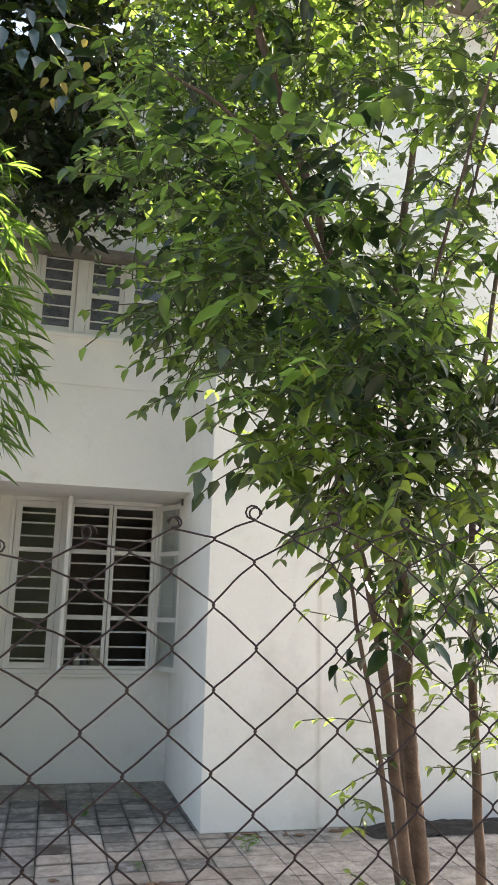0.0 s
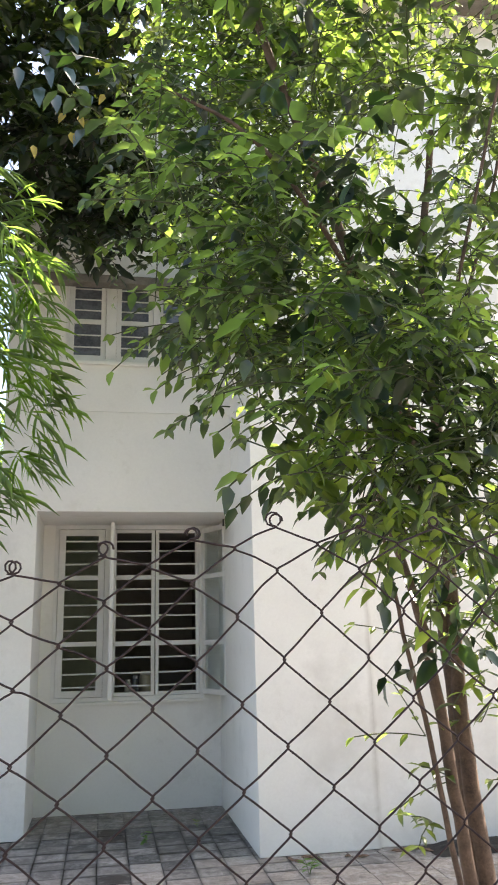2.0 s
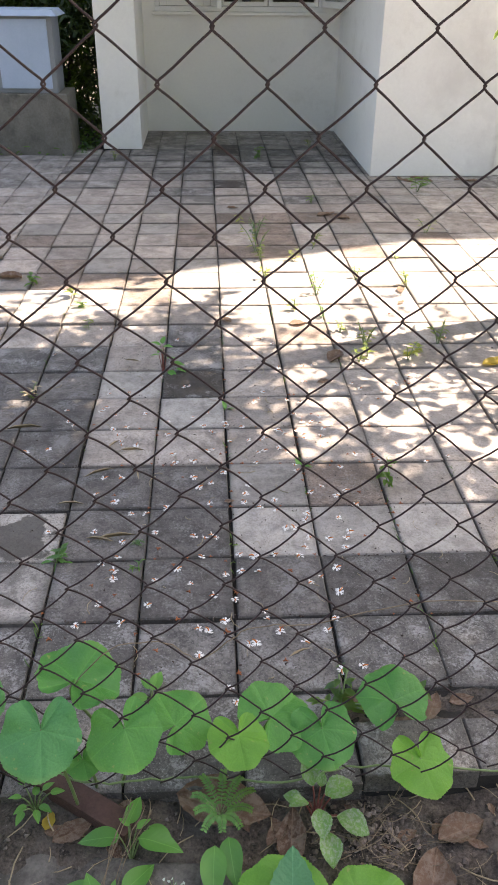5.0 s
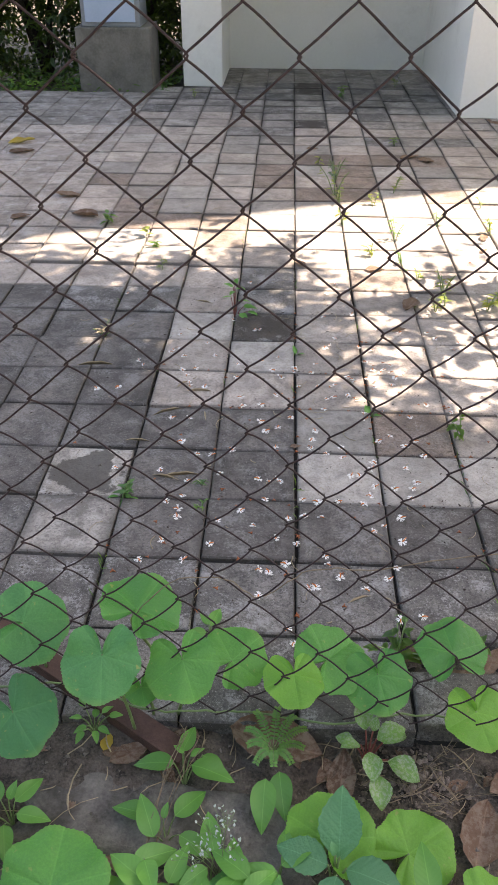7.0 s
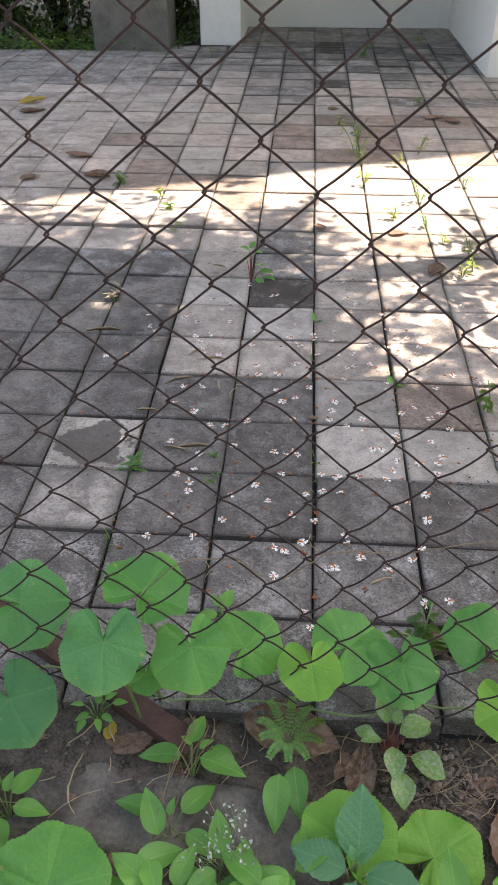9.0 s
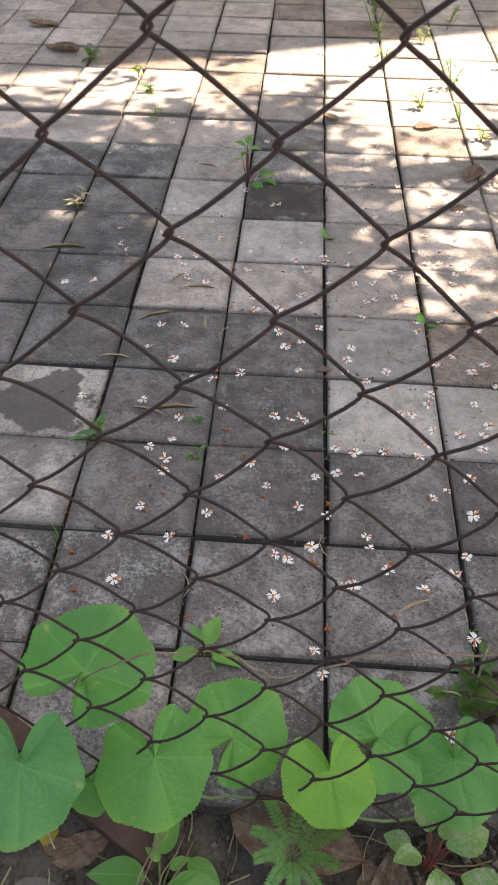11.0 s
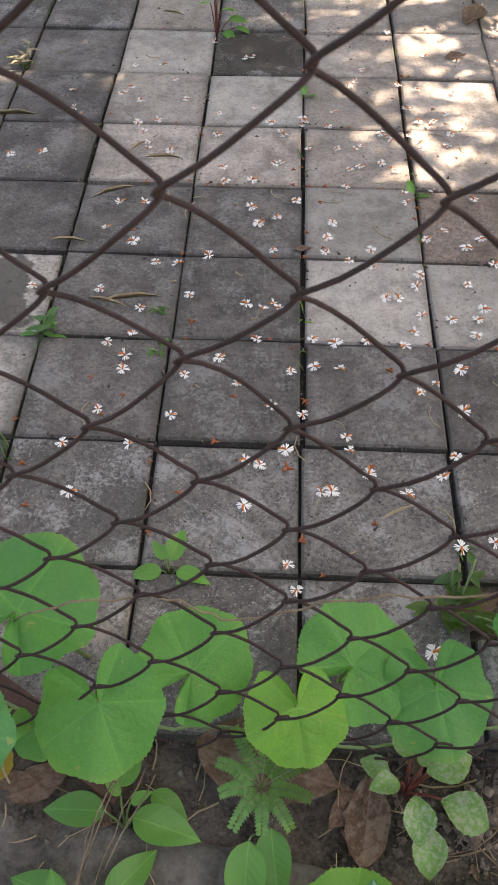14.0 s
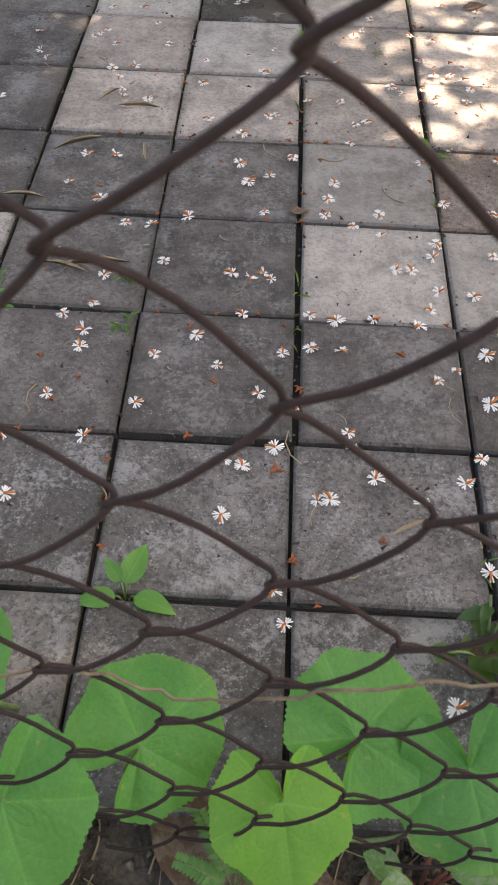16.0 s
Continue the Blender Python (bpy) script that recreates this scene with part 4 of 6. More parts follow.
# ---- vine with large round leaves ----
def vine_leaf_mesh(seed, cup=0.18):
    """Heart-shaped gourd leaf of unit length: stalk end at the origin, tip along +y, round lobes either side of a deep notch, blunt corners and a finely toothed rim."""
    rng = random.Random(seed)
    rings, seg = 9, 150
    vs, fs = [(0, 0, 0)], []
    ph = rng.uniform(0, 6.28)
    lop = rng.uniform(-0.06, 0.06)
    fold = rng.uniform(0.03, 0.10)
    edge = math.pi - 0.12
    for r in range(1, rings + 1):
        for k in range(seg + 1):
            a = -edge + 2 * edge * k / seg                       # from the notch round over the tip to the notch
            off = math.pi - abs(a)
            gap = min(1.0, (off - 0.12) / 0.52)
            gap = 0.08 + 0.92 * math.sin(gap * math.pi / 2) ** 0.75
            f = r / rings
            rim = f ** 6
            shape = 0.94 * (0.835 + 0.115 * math.cos(a) + 0.018 * math.cos(5 * a) + 0.03 * math.sin(2 * a + ph)) * (1 + lop * math.sin(a))
            tooth = rim * (0.013 * (1 - abs(((k * 0.5) % 1) * 2 - 1)) + 0.009 * rng.uniform(-1, 1) + 0.02 * math.sin(9 * a + ph))
            rad = f * gap * (shape + tooth)
            x, y = rad * math.sin(a), rad * math.cos(a)
            wave = 0.07 * f * math.sin(3 * a + ph) + 0.05 * f ** 3 * math.sin(6 * a + ph * 2)
            vein = -0.030 * f * (0.5 + 0.5 * math.cos(5 * a)) ** 10 + fold * f * abs(math.sin(a)) * (0.5 + 0.5 * math.cos(a))
            lobe = 0.24 * f * f * max(0.0, -math.cos(a))
            vs.append((x, y, wave + vein + lobe - cup * f * f + 0.02 * noise.noise((x * 3 + seed, y * 3, 0))))
    w = seg + 1
    for k in range(seg):
        fs.append((0, 2 + k, 1 + k))
    for r in range(rings - 1):
        for k in range(seg):
            a0 = 1 + r * w + k
            fs.append((a0, a0 + 1, a0 + w + 1, a0 + w))
    me = bpy.data.meshes.new("blade")
    me.from_pydata(vs, [], fs)
    me.polygons.foreach_set("use_smooth", [True] * len(me.polygons))
    return me


def vine_material(name, dark, light, glow):
    m, n, l, p = nodes_of(name)
    tc = n.new("ShaderNodeTexCoord")
    sep = n.new("ShaderNodeSeparateXYZ")
    l.new(tc.outputs["Object"], sep.inputs[0])
    ang = calc(n, l, 'ARCTAN2', sep.outputs[0], sep.outputs[1])
    wave = calc(n, l, 'COSINE', calc(n, l, 'MULTIPLY', ang, 5.0))
    r = calc(n, l, 'SQRT', calc(n, l, 'ADD', calc(n, l, 'MULTIPLY', sep.outputs[0], sep.outputs[0]), calc(n, l, 'MULTIPLY', sep.outputs[1], sep.outputs[1])))
    sharp = calc(n, l, 'MULTIPLY', calc(n, l, 'SUBTRACT', 1.0, wave), calc(n, l, 'MULTIPLY', r, r))
    vein = ramp(n, l, sharp, [(0.0, (0.13, 0.13, 0.13)), (0.0020, (0, 0, 0))])
    rnd = n.new("ShaderNodeObjectInfo").outputs["Random"]
    blotch = noise_tex(n, l, 3.2, 6, 0.6)
    c = mixc(n, l, calc(n, l, 'ADD', calc(n, l, 'MULTIPLY', rnd, 0.55), calc(n, l, 'MULTIPLY', blotch, 0.45)), dark, light)
    fine = ramp(n, l, noise_tex(n, l, 26, 5, 0.7), [(0.42, (0.35, 0.35, 0.35)), (0.62, (0, 0, 0))])
    c = mixc(n, l, fine, c, tuple(v * 0.72 for v in dark))
    c = mixc(n, l, vein, c, tuple(min(1, v * 1.7 + 0.04) for v in light))
    rim = ramp(n, l, r, [(0.80, (0, 0, 0)), (1.0, (0.30, 0.30, 0.30))])
    c = mixc(n, l, rim, c, (0.30, 0.40, 0.08))
    spots = ramp(n, l, noise_tex(n, l, 7, 4, 0.5), [(0.66, (0, 0, 0)), (0.74, (0.7, 0.7, 0.7))])
    c = mixc(n, l, spots, c, (0.34, 0.33, 0.10))
    l.new(c, p.inputs["Base Color"])
    p.inputs["Roughness"].default_value = 0.40
    p.inputs["Specular IOR Level"].default_value = 0.42
    ridge = calc(n, l, 'MULTIPLY', calc(n, l, 'POWER', calc(n, l, 'ABSOLUTE', calc(n, l, 'SINE', calc(n, l, 'ADD', calc(n, l, 'MULTIPLY', r, 16.0), calc(n, l, 'MULTIPLY', wave, 2.2)))), 0.5), 0.35)
    bump(n, l, p, calc(n, l, 'ADD', noise_tex(n, l, 14, 6, 0.7), ridge), 0.26, 0.05)
    tr = n.new("ShaderNodeBsdfTranslucent")
    l.new(mixc(n, l, 0.6, c, glow), tr.inputs[0])
    mx = n.new("ShaderNodeMixShader")
    mx.inputs[0].default_value = 0.3
    l.new(p.outputs[0], mx.inputs[1])
    l.new(tr.outputs[0], mx.inputs[2])
    l.new(mx.outputs[0], n["Material Output"].inputs[0])
    return m


M_VINE = vine_material("gourd_leaf", (0.044, 0.220, 0.058), (0.122, 0.400, 0.060), (0.22, 0.62, 0.08))
M_VINE_B = vine_material("bluish_gourd_leaf", (0.036, 0.180, 0.070), (0.090, 0.325, 0.096), (0.16, 0.55, 0.14))
M_VINE_Y = vine_material("pale_gourd_leaf", (0.095, 0.325, 0.042), (0.185, 0.440, 0.054), (0.36, 0.68, 0.08))

# stalk end x, y, z; length to the tip; heading of the tip (degrees, 0 = away from the road, 90 = east); rise of the tip; roll to the east; tint
VINE_LEAVES = [
    (-0.452, -0.160, 0.190, 0.090, 74, -4, 34, 2), (-0.293, -0.269, 0.251, 0.080, 175, -30, 0, 2), (-0.182, -0.233, 0.204, 0.076, 157, -20, 6, 0), (-0.260, -0.168, 0.239, 0.092, 22, -2, 14, 0),
    (-0.111, -0.179, 0.140, 0.078, 42, 4, 20, 0), (-0.011, -0.214, 0.156, 0.064, 168, -16, -4, 1), (0.044, -0.160, 0.126, 0.084, 46, 4, 20, 0), (0.128, -0.175, 0.114, 0.078, 168, -14, 4, 0),
    (0.262, -0.112, 0.100, 0.086, 352, 14, 4, 0), (0.292, -0.200, 0.060, 0.076, 168, -10, -6, 1), (-0.442, -0.282, 0.125, 0.084, 138, -24, 22, 2), (-0.348, -0.488, 0.015, 0.106, 0, 14, 0, 0),
    (0.045, -0.392, 0.0, 0.090, 12, 14, 0, 1), (0.170, -0.390, -0.03, 0.086, 58, 10, 18, 1), (-0.07, -0.48, 0.0, 0.080, 200, -18, 0, 0), (-0.250, -0.236, 0.138, 0.036, 160, -16, 0, 0),
    (0.27, -0.47, -0.03, 0.085, 120, -12, 0, 1), (-0.50, -0.40, 0.03, 0.075, 200, -20, 0, 0)]


def make_vine():
    t = tagged(empty("gourd_vine", 0, -0.2, 0), "gourd vine with large round green leaves along the fence", "vine")
    shapes = [vine_leaf_mesh(k, 0.06 + 0.05 * (k % 3)) for k in range(6)]
    for k, (x, y, z, r, head, rise, roll, tint) in enumerate(VINE_LEAVES):
        me = shapes[k % 6].copy()
        me.materials.clear()
        me.materials.append((M_VINE, M_VINE_Y, M_VINE_B)[tint])
        ob = data_part("leaf", me, t)
        top = Vector((x, y + 0.2, z))
        ob.matrix_basis = Matrix.Translation(top) @ Matrix.Rotation(radians(-head), 4, 'Z') @ Matrix.Rotation(radians(rise), 4, 'X') @ Matrix.Rotation(radians(roll), 4, 'Y') @ Matrix.Scale(0.92 * r, 4)
        foot = Vector((x + 0.025 * math.sin(2.3 * k), min(y + 0.255, 0.16), -0.01)) if y > -0.30 else Vector((x + 0.02, y + 0.22, ground_height(x, y)))
        back = Vector((-math.sin(radians(head)), -math.cos(radians(head)), 0)) * 0.02
        pts = curve_points([foot, foot.lerp(top, 0.45) + Vector((0.008, -0.01, 0.012)), top + back * 0.8 - Vector((0, 0, 0.016)), top], 5)
        data_part("stalk", tubes_mesh("stalk", [(pts, taper(pts, 0.0030, 0.0019))], M_STEM, 6), t)
    pts = curve_points([(-0.65, 0.02, 0.02), (-0.4, 0.03, 0.05), (-0.24, -0.01, 0.045), (-0.1, 0.0, 0.035), (0.06, -0.01, 0.03), (0.2, 0.02, 0.02), (0.45, 0.0, 0.02)], 8, 0.003, random.Random(2))
    data_part("stem", tubes_mesh("stem", [(pts, 0.0019)], M_STEM, 6), t)

    runner = curve_points([(-.27, .03, .22), (-.195, -.01, .345), (-.116, .0, .345), (-.068, .0, .31), (-.006, -.015, .378), (.04, -.01, .384), (.105, -.005, .38), (.26, .0, .41), (.5, .0, .40)], 6, .002, random.Random(4))
    data_part("dry_runner", tubes_mesh("dry_runner", [(runner, .0009)], M_NEEDLE, 5), t, "dry straw-coloured runner")


make_vine()


# ---- low plants ----
rng_low = random.Random(15)


def make_weed(name, x, y, z, h, n_leaf, leaf, w, mat, seed, label, spread=0.5, category="weed"):
    rng = random.Random(seed)
    t = tagged(empty(name, x, y, z), label, category)
    stems, items = [], []
    for k in range(max(1, n_leaf // 6)):
        a = rng.uniform(0, 6.28)
        tip = np.array((math.cos(a) * spread * h, math.sin(a) * spread * h, h * rng.uniform(.6, 1)))
        pts = curve_points([(0, 0, -0.01), tuple(tip * 0.5 + np.array((0, 0, h * .1))), tuple(tip)], 3)
        stems.append((pts, 0.0012 + h * 0.006))
        for j in range(min(n_leaf, 6)):
            q = tip * (0.25 + 0.75 * j / 6)
            b = rng.uniform(0, 6.28)
            L = leaf * rng.uniform(.6, 1.15)
            items.append((q, np.array((math.cos(b), math.sin(b), rng.uniform(-.2, .5))), np.array((0, 0, 1)), L, w * L))
    data_part("stem", tubes_mesh("stem", stems, M_STEM, 4), t)
    data_part("foliage", leaves_mesh("foliage", items, mat), t, "", "stuff")
    return t


for k, (x, y, h, nl, leaf) in enumerate([(-.80, 2.25, .05, 12, .045), (.43, .68, .07, 12, .035), (-.41, .40, .045, 14, .03), (-.56, 1.99, .03, 12, .03), (.19, 2.68, .16, 18, .035), (.36, 2.55, .07, 12, .03),
                                         (.47, 2.75, .09, 12, .03), (1.27, 3.9, .10, 18, .06), (.3, 1.95, .06, 12, .03), (.52, 1.5, .08, 14, .03), (.68, 1.5, .06, 12, .03), (.45, 1.7, .05, 12, .028), (-.62, 2.1, .05, 10, .045),
                                         (-.5, 1.75, .05, 10, .03), (1.1, 3.0, .10, 12, .03), (.85, 2.55, .06, 10, .025), (.35, 4.9, .08, 16, .06), (.9, 1.1, .08, 12, .04), (.12, 3.2, .08, 10, .04)]):
    make_weed("weed", x, y, 0, h, nl, leaf, .55, M_WEED if k < 4 or k in (7, 16) else M_WEED_Y, 60 + k, "small green weed sprouting from a paving joint")
for k, (x, y, h, nl) in enumerate(((.205, 2.95, .12, 24), (.204, 2.57, .09, 18), (.206, 2.3, .07, 12), (.41, 2.11, .10, 18), (.52, 1.57, .10, 24), (.48, 1.45, .07, 12), (.41, 1.85, .06, 12), (.655, 1.46, .08, 18), (.80, 1.6, .09, 18), (.57, 3.62, .06, 12), (-.70, 4.83, .07, 18), (.75, 5.3, .08, 18), (.61, 2.3, .07, 12), (.82, 2.2, .08, 18))):
    make_weed("weed", x, y, 0, h, nl, .028, .5, M_WEED_Y if k % 3 else M_WEED, 700 + k, "spindly yellow-green weed growing in a paving joint", .35)
make_weed("weed", -.62, 1.22, 0, .05, 18, .03, .4, M_STRAW, 721, "withered straw-coloured weed in a paving joint", .7)
make_weed("weed", .30, -.02, -.01, .05, 24, .028, .6, M_WEED, 98, "leafy weed at the broken paving corner", .9)
for x, y in ((-0.225, 0.455), (-0.220, 0.370)):
    make_weed("weed", x, y, 0, .022, 12, .018, .35, M_WEED, 110 + int(100 * y), "tiny green tuft in a paving joint", .6)
make_weed("weed", 0.186, -0.043, 0, .06, 30, .030, .6, M_WEED, 97, "leafy weed at the broken paving corner", .8)


# ---- herbs in the soil strip ----
def blade_mesh(name, wide, teeth=0.0, fold=0.25, arch=0.25, base=0.42):
    """One leaf of unit length along +y from its stalk end, folded along the midrib and arched; wide: its greatest breadth."""
    rows, half = 14, 3
    vs, fs = [], []
    for i in range(rows + 1):
        f = i / rows
        w = wide * 0.5 * math.sin(math.pi * f ** (math.log(0.5) / math.log(base))) ** 0.85 if 0 < i < rows else 0.004
        w *= 1 + teeth * (1 if i % 2 else -1)
        for j in range(-half, half + 1):
            g = j / half
            vs.append((w * g, f - (teeth * 0.25 if i % 2 == 0 and abs(j) == half else 0), fold * w * abs(g) ** 1.4 - arch * (f - 0.35) ** 2 + 0.012 * math.sin(9 * f + j)))
    n_ = 2 * half + 1
    for i in range(rows):
        for j in range(n_ - 1):
            a = i * n_ + j
            fs.append((a, a + 1, a + n_ + 1, a + n_))
    me = bpy.data.meshes.new(name)
    me.from_pydata(vs, [], fs)
    me.polygons.foreach_set("use_smooth", [True] * len(me.polygons))
    return me


def herb_material(name, dark, light, glow, wide, ribs=9.0, quilt=0.0, spots=None, rough=0.5):
    """Leaf with a pale midrib, side ribs that slant to the tip and, where asked, a quilted face or pale spots."""
    m, n, l, p = nodes_of(name)
    tc = n.new("ShaderNodeTexCoord")
    sep = n.new("ShaderNodeSeparateXYZ")
    l.new(tc.outputs["Object"], sep.inputs[0])
    ax = calc(n, l, 'ABSOLUTE', sep.outputs[0])
    wave = calc(n, l, 'ABSOLUTE', calc(n, l, 'SINE', calc(n, l, 'MULTIPLY', calc(n, l, 'SUBTRACT', sep.outputs[1], calc(n, l, 'MULTIPLY', ax, 0.9)), ribs * math.pi)))
    rnd = n.new("ShaderNodeObjectInfo").outputs["Random"]
    c = mixc(n, l, calc(n, l, 'ADD', calc(n, l, 'MULTIPLY', rnd, 0.6), calc(n, l, 'MULTIPLY', noise_tex(n, l, 4, 5, 0.6), 0.4)), dark, light)
    if spots:
        c = mixc(n, l, ramp(n, l, noise_tex(n, l, 9, 5, 0.75), [(0.46, (0, 0, 0)), (0.58, (0.9, 0.9, 0.9))]), c, spots)
    pale = tuple(min(1, v * 1.5 + 0.03) for v in light)
    c = mixc(n, l, ramp(n, l, wave, [(0.0, (0.22, 0.22, 0.22)), (0.06, (0, 0, 0))]), c, pale)
    c = mixc(n, l, ramp(n, l, ax, [(0.003, (0.4, 0.4, 0.4)), (0.012, (0, 0, 0))]), c, pale)
    l.new(c, p.inputs["Base Color"])
    p.inputs["Roughness"].default_value = rough
    h = calc(n, l, 'MULTIPLY', calc(n, l, 'POWER', wave, 0.6), 1.0)
    if quilt:
        v = n.new("ShaderNodeTexVoronoi")
        v.inputs["Scale"].default_value = 24
        l.new(tc.outputs["Object"], v.inputs["Vector"])
        h = calc(n, l, 'SUBTRACT', h, calc(n, l, 'MULTIPLY', v.outputs["Distance"], 1.4))
    bump(n, l, p, h, 0.08 + 0.3 * quilt, 0.02)
    tr = n.new("ShaderNodeBsdfTranslucent")
    l.new(mixc(n, l, 0.6, c, glow), tr.inputs[0])
    mx = n.new("ShaderNodeMixShader")
    mx.inputs[0].default_value = 0.28
    l.new(p.outputs[0], mx.inputs[1])
    l.new(tr.outputs[0], mx.inputs[2])
    l.new(mx.outputs[0], n["Material Output"].inputs[0])
    return m


M_HERB = herb_material("herb_leaf", (0.055, 0.200, 0.040), (0.125, 0.345, 0.062), (0.30, 0.60, 0.10), 0.5)
M_MINT = herb_material("quilted_leaf", (0.050, 0.190, 0.085), (0.085, 0.265, 0.115), (0.2, 0.45, 0.12), 0.6, 8.0, 0.5)
M_MOTTLE = herb_material("mottled_leaf", (0.075, 0.215, 0.040), (0.13, 0.31, 0.06), (0.4, 0.6, 0.15), 0.7, 7.0, 0.2, (0.27, 0.33, 0.22), 0.32)
M_REDSTEM = surface("red_stem", (0.14, 0.035, 0.03), (0.24, 0.07, 0.05), 40, 0.6)
OVATE = blade_mesh("ovate_blade", 0.52, 0.0, 0.22, 0.30, 0.36)
OVATE.materials.append(M_HERB)
TOOTHED = blade_mesh("toothed_blade", 0.66, 0.035, 0.14, 0.28, 0.42)
TOOTHED.materials.append(M_MINT)
MOTTLED = blade_mesh("mottled_blade", 0.72, 0.03, 0.30, 0.5, 0.5)
MOTTLED.materials.append(M_MOTTLE)
LEAFLET = blade_mesh("leaflet_blade", 0.55, 0.0, 0.1, 0.1, 0.55)
LEAFLET.materials.append(M_HERB)


def make_herb(name, x, y, label, blade, leaves, stem_mat, category="weed", stem=0.0016):
    """leaves: x, y, z of the stalk end from the herb's foot, heading of the tip (0 = away from the road, 90 = east), rise of the tip, length."""
    z = ground_height(x, y)
    t = tagged(empty(name, x, y, z), label, category)
    r = random.Random(int(1000 * abs(x) + 7000 * abs(y)))
    for lx, ly, lz, head, rise, length in leaves:
        top = Vector((lx, ly, lz))
        pts = curve_points([(0, 0, -.008), tuple(top * 0.5 + Vector((0, 0, .006))), tuple(top)], 4)
        data_part("stem", tubes_mesh("stem", [(pts, taper(pts, stem, stem * .6))], stem_mat, 5), t)
        ob = data_part("leaf", blade, t)
        ob.matrix_basis = Matrix.Translation(top) @ Matrix.Rotation(radians(-head + r.uniform(-5, 5)), 4, 'Z') @ Matrix.Rotation(radians(rise), 4, 'X') @ Matrix.Rotation(radians(r.uniform(-14, 14)), 4, 'Y') @ Matrix.Scale(length, 4)
    return t


PAIRED = "weed with smooth pointed ovate leaves on thin stems in the soil"
make_herb("ovate_weed", -.185, -.285, PAIRED, OVATE, [(-.015, .005, .055, 268, -5, .068), (.015, .0, .06, 98, -8, .074), (-.004, .03, .05, 20, 5, .05), (.03, .028, .045, 120, -10, .05), (.0, .02, .06, 300, 10, .022), (.012, .012, .065, 60, 20, .025)], M_STEM)
make_herb("ovate_weed", -.205, -.375, PAIRED, OVATE, [(-.022, .015, .05, 290, -6, .070), (.016, .018, .05, 40, -4, .066), (-.012, -.02, .055, 335, 18, .068), (.026, -.012, .05, 110, -12, .060), (.0, .004, .065, 10, 30, .024)], M_STEM)
make_herb("ovate_weed", -.045, -.285, PAIRED, OVATE, [(-.006, -.016, .05, 188, -22, .080), (.016, -.004, .052, 172, -20, .072)], M_STEM)
make_herb("ovate_weed", -.455, -.355, PAIRED, OVATE, [(.008, .014, .05, 40, 0, .055), (.016, -.006, .05, 95, -6, .055), (-.014, .012, .055, 320, 0, .052), (.0, -.022, .045, 160, -12, .055), (-.02, -.012, .05, 240, -6, .05), (.004, .004, .07, 20, 35, .03)], M_STEM)
for k, (x, y) in enumerate(((-.20, -.46), (-.13, -.45), (-.08, -.47), (-.03, -.44), (-.17, -.53), (-.10, -.55), (-.02, -.54), (-.27, -.53), (.16, -.50), (.05, -.56), (-.33, -.60), (-.46, -.55), (.24, -.60))):
    r = random.Random(600 + k)
    make_herb("ovate_weed", x, y, PAIRED, OVATE, [(r.gauss(0, .018), r.gauss(0, .018), r.uniform(.05, .10), 60 * q + r.uniform(-25, 25), r.uniform(-12, 15), r.uniform(.045, .078)) for q in range(6)], M_STEM)
make_herb("mint_plant", .055, -.432, "mint-like plant with quilted toothed blue-green leaves in the soil", TOOTHED, [(.004, .006, .085, 4, 30, .098), (-.012, -.004, .085, 282, 6, .078), (.014, -.008, .085, 112, 4, .085), (.0, -.016, .08, 200, -8, .07), (-.002, .002, .10, 330, 60, .022), (.004, .0, .10, 80, 55, .024)], M_STEM, "plant", .0028)
make_herb("mottled_sprig", .118, -.236, "sprig with pale-spotted green leaves and dark red stems", MOTTLED, [(-.006, .014, .078, 345, 35, .046), (.012, .004, .07, 75, 14, .052), (-.014, -.004, .064, 255, 22, .036), (.0, -.016, .066, 178, -4, .048), (.024, .010, .052, 52, -6, .056), (.032, -.014, .040, 112, -12, .060), (.010, -.036, .036, 165, -14, .055), (-.022, .006, .05, 290, 8, .034), (.004, .004, .09, 20, 55, .024)], M_REDSTEM, "plant", .0022)
for x, y, k in ((.001, 1.115, 1.35), (.200, .785, 1.5), (.42, 1.79, .9)):
    make_herb("ovate_weed", x, y, "small weed with rounded leaves in a paving joint", OVATE, [(.0, .012 * k, .035, 10, 10, .036 * k), (-.014, .004, .028, 285, 0, .036 * k), (.014, .002, .030, 80, 0, .038 * k), (-.008, -.010, .022, 220, -8, .036 * k), (.010, -.012, .022, 145, -8, .036 * k), (.0, .0, .05, 340, 40, .022 * k), (.004, .004, .046, 120, 25, .022 * k)], M_STEM)
make_herb("upright_weed", -.205, 1.40, "upright dark-stemmed weed with dull green leaves by a damp paver", OVATE, [(.0, .0, .125, 20, 30, .034), (-.004, .0, .12, 280, 20, .034), (.004, .0, .115, 110, 10, .036), (.0, .0, .105, 200, 5, .034), (-.012, .0, .085, 260, 0, .030), (.012, .004, .07, 85, -5, .044), (.03, .0, .05, 70, -10, .050), (.018, -.01, .03, 140, -10, .046), (.045, -.006, .035, 100, -15, .044), (-.01, -.012, .02, 230, -10, .034)], M_REDSTEM)
make_herb("ovate_weed", -.345, -.215, "small yellow-green weed with lobed leaves at the paving edge", OVATE, [(r_ * math.sin(a_), r_ * math.cos(a_), .025 + .008 * (k % 3), math.degrees(a_), -5, .024) for k, (a_, r_) in enumerate([(0.7 * q, .012 + .008 * (q % 3)) for q in range(9)])], M_STEM)
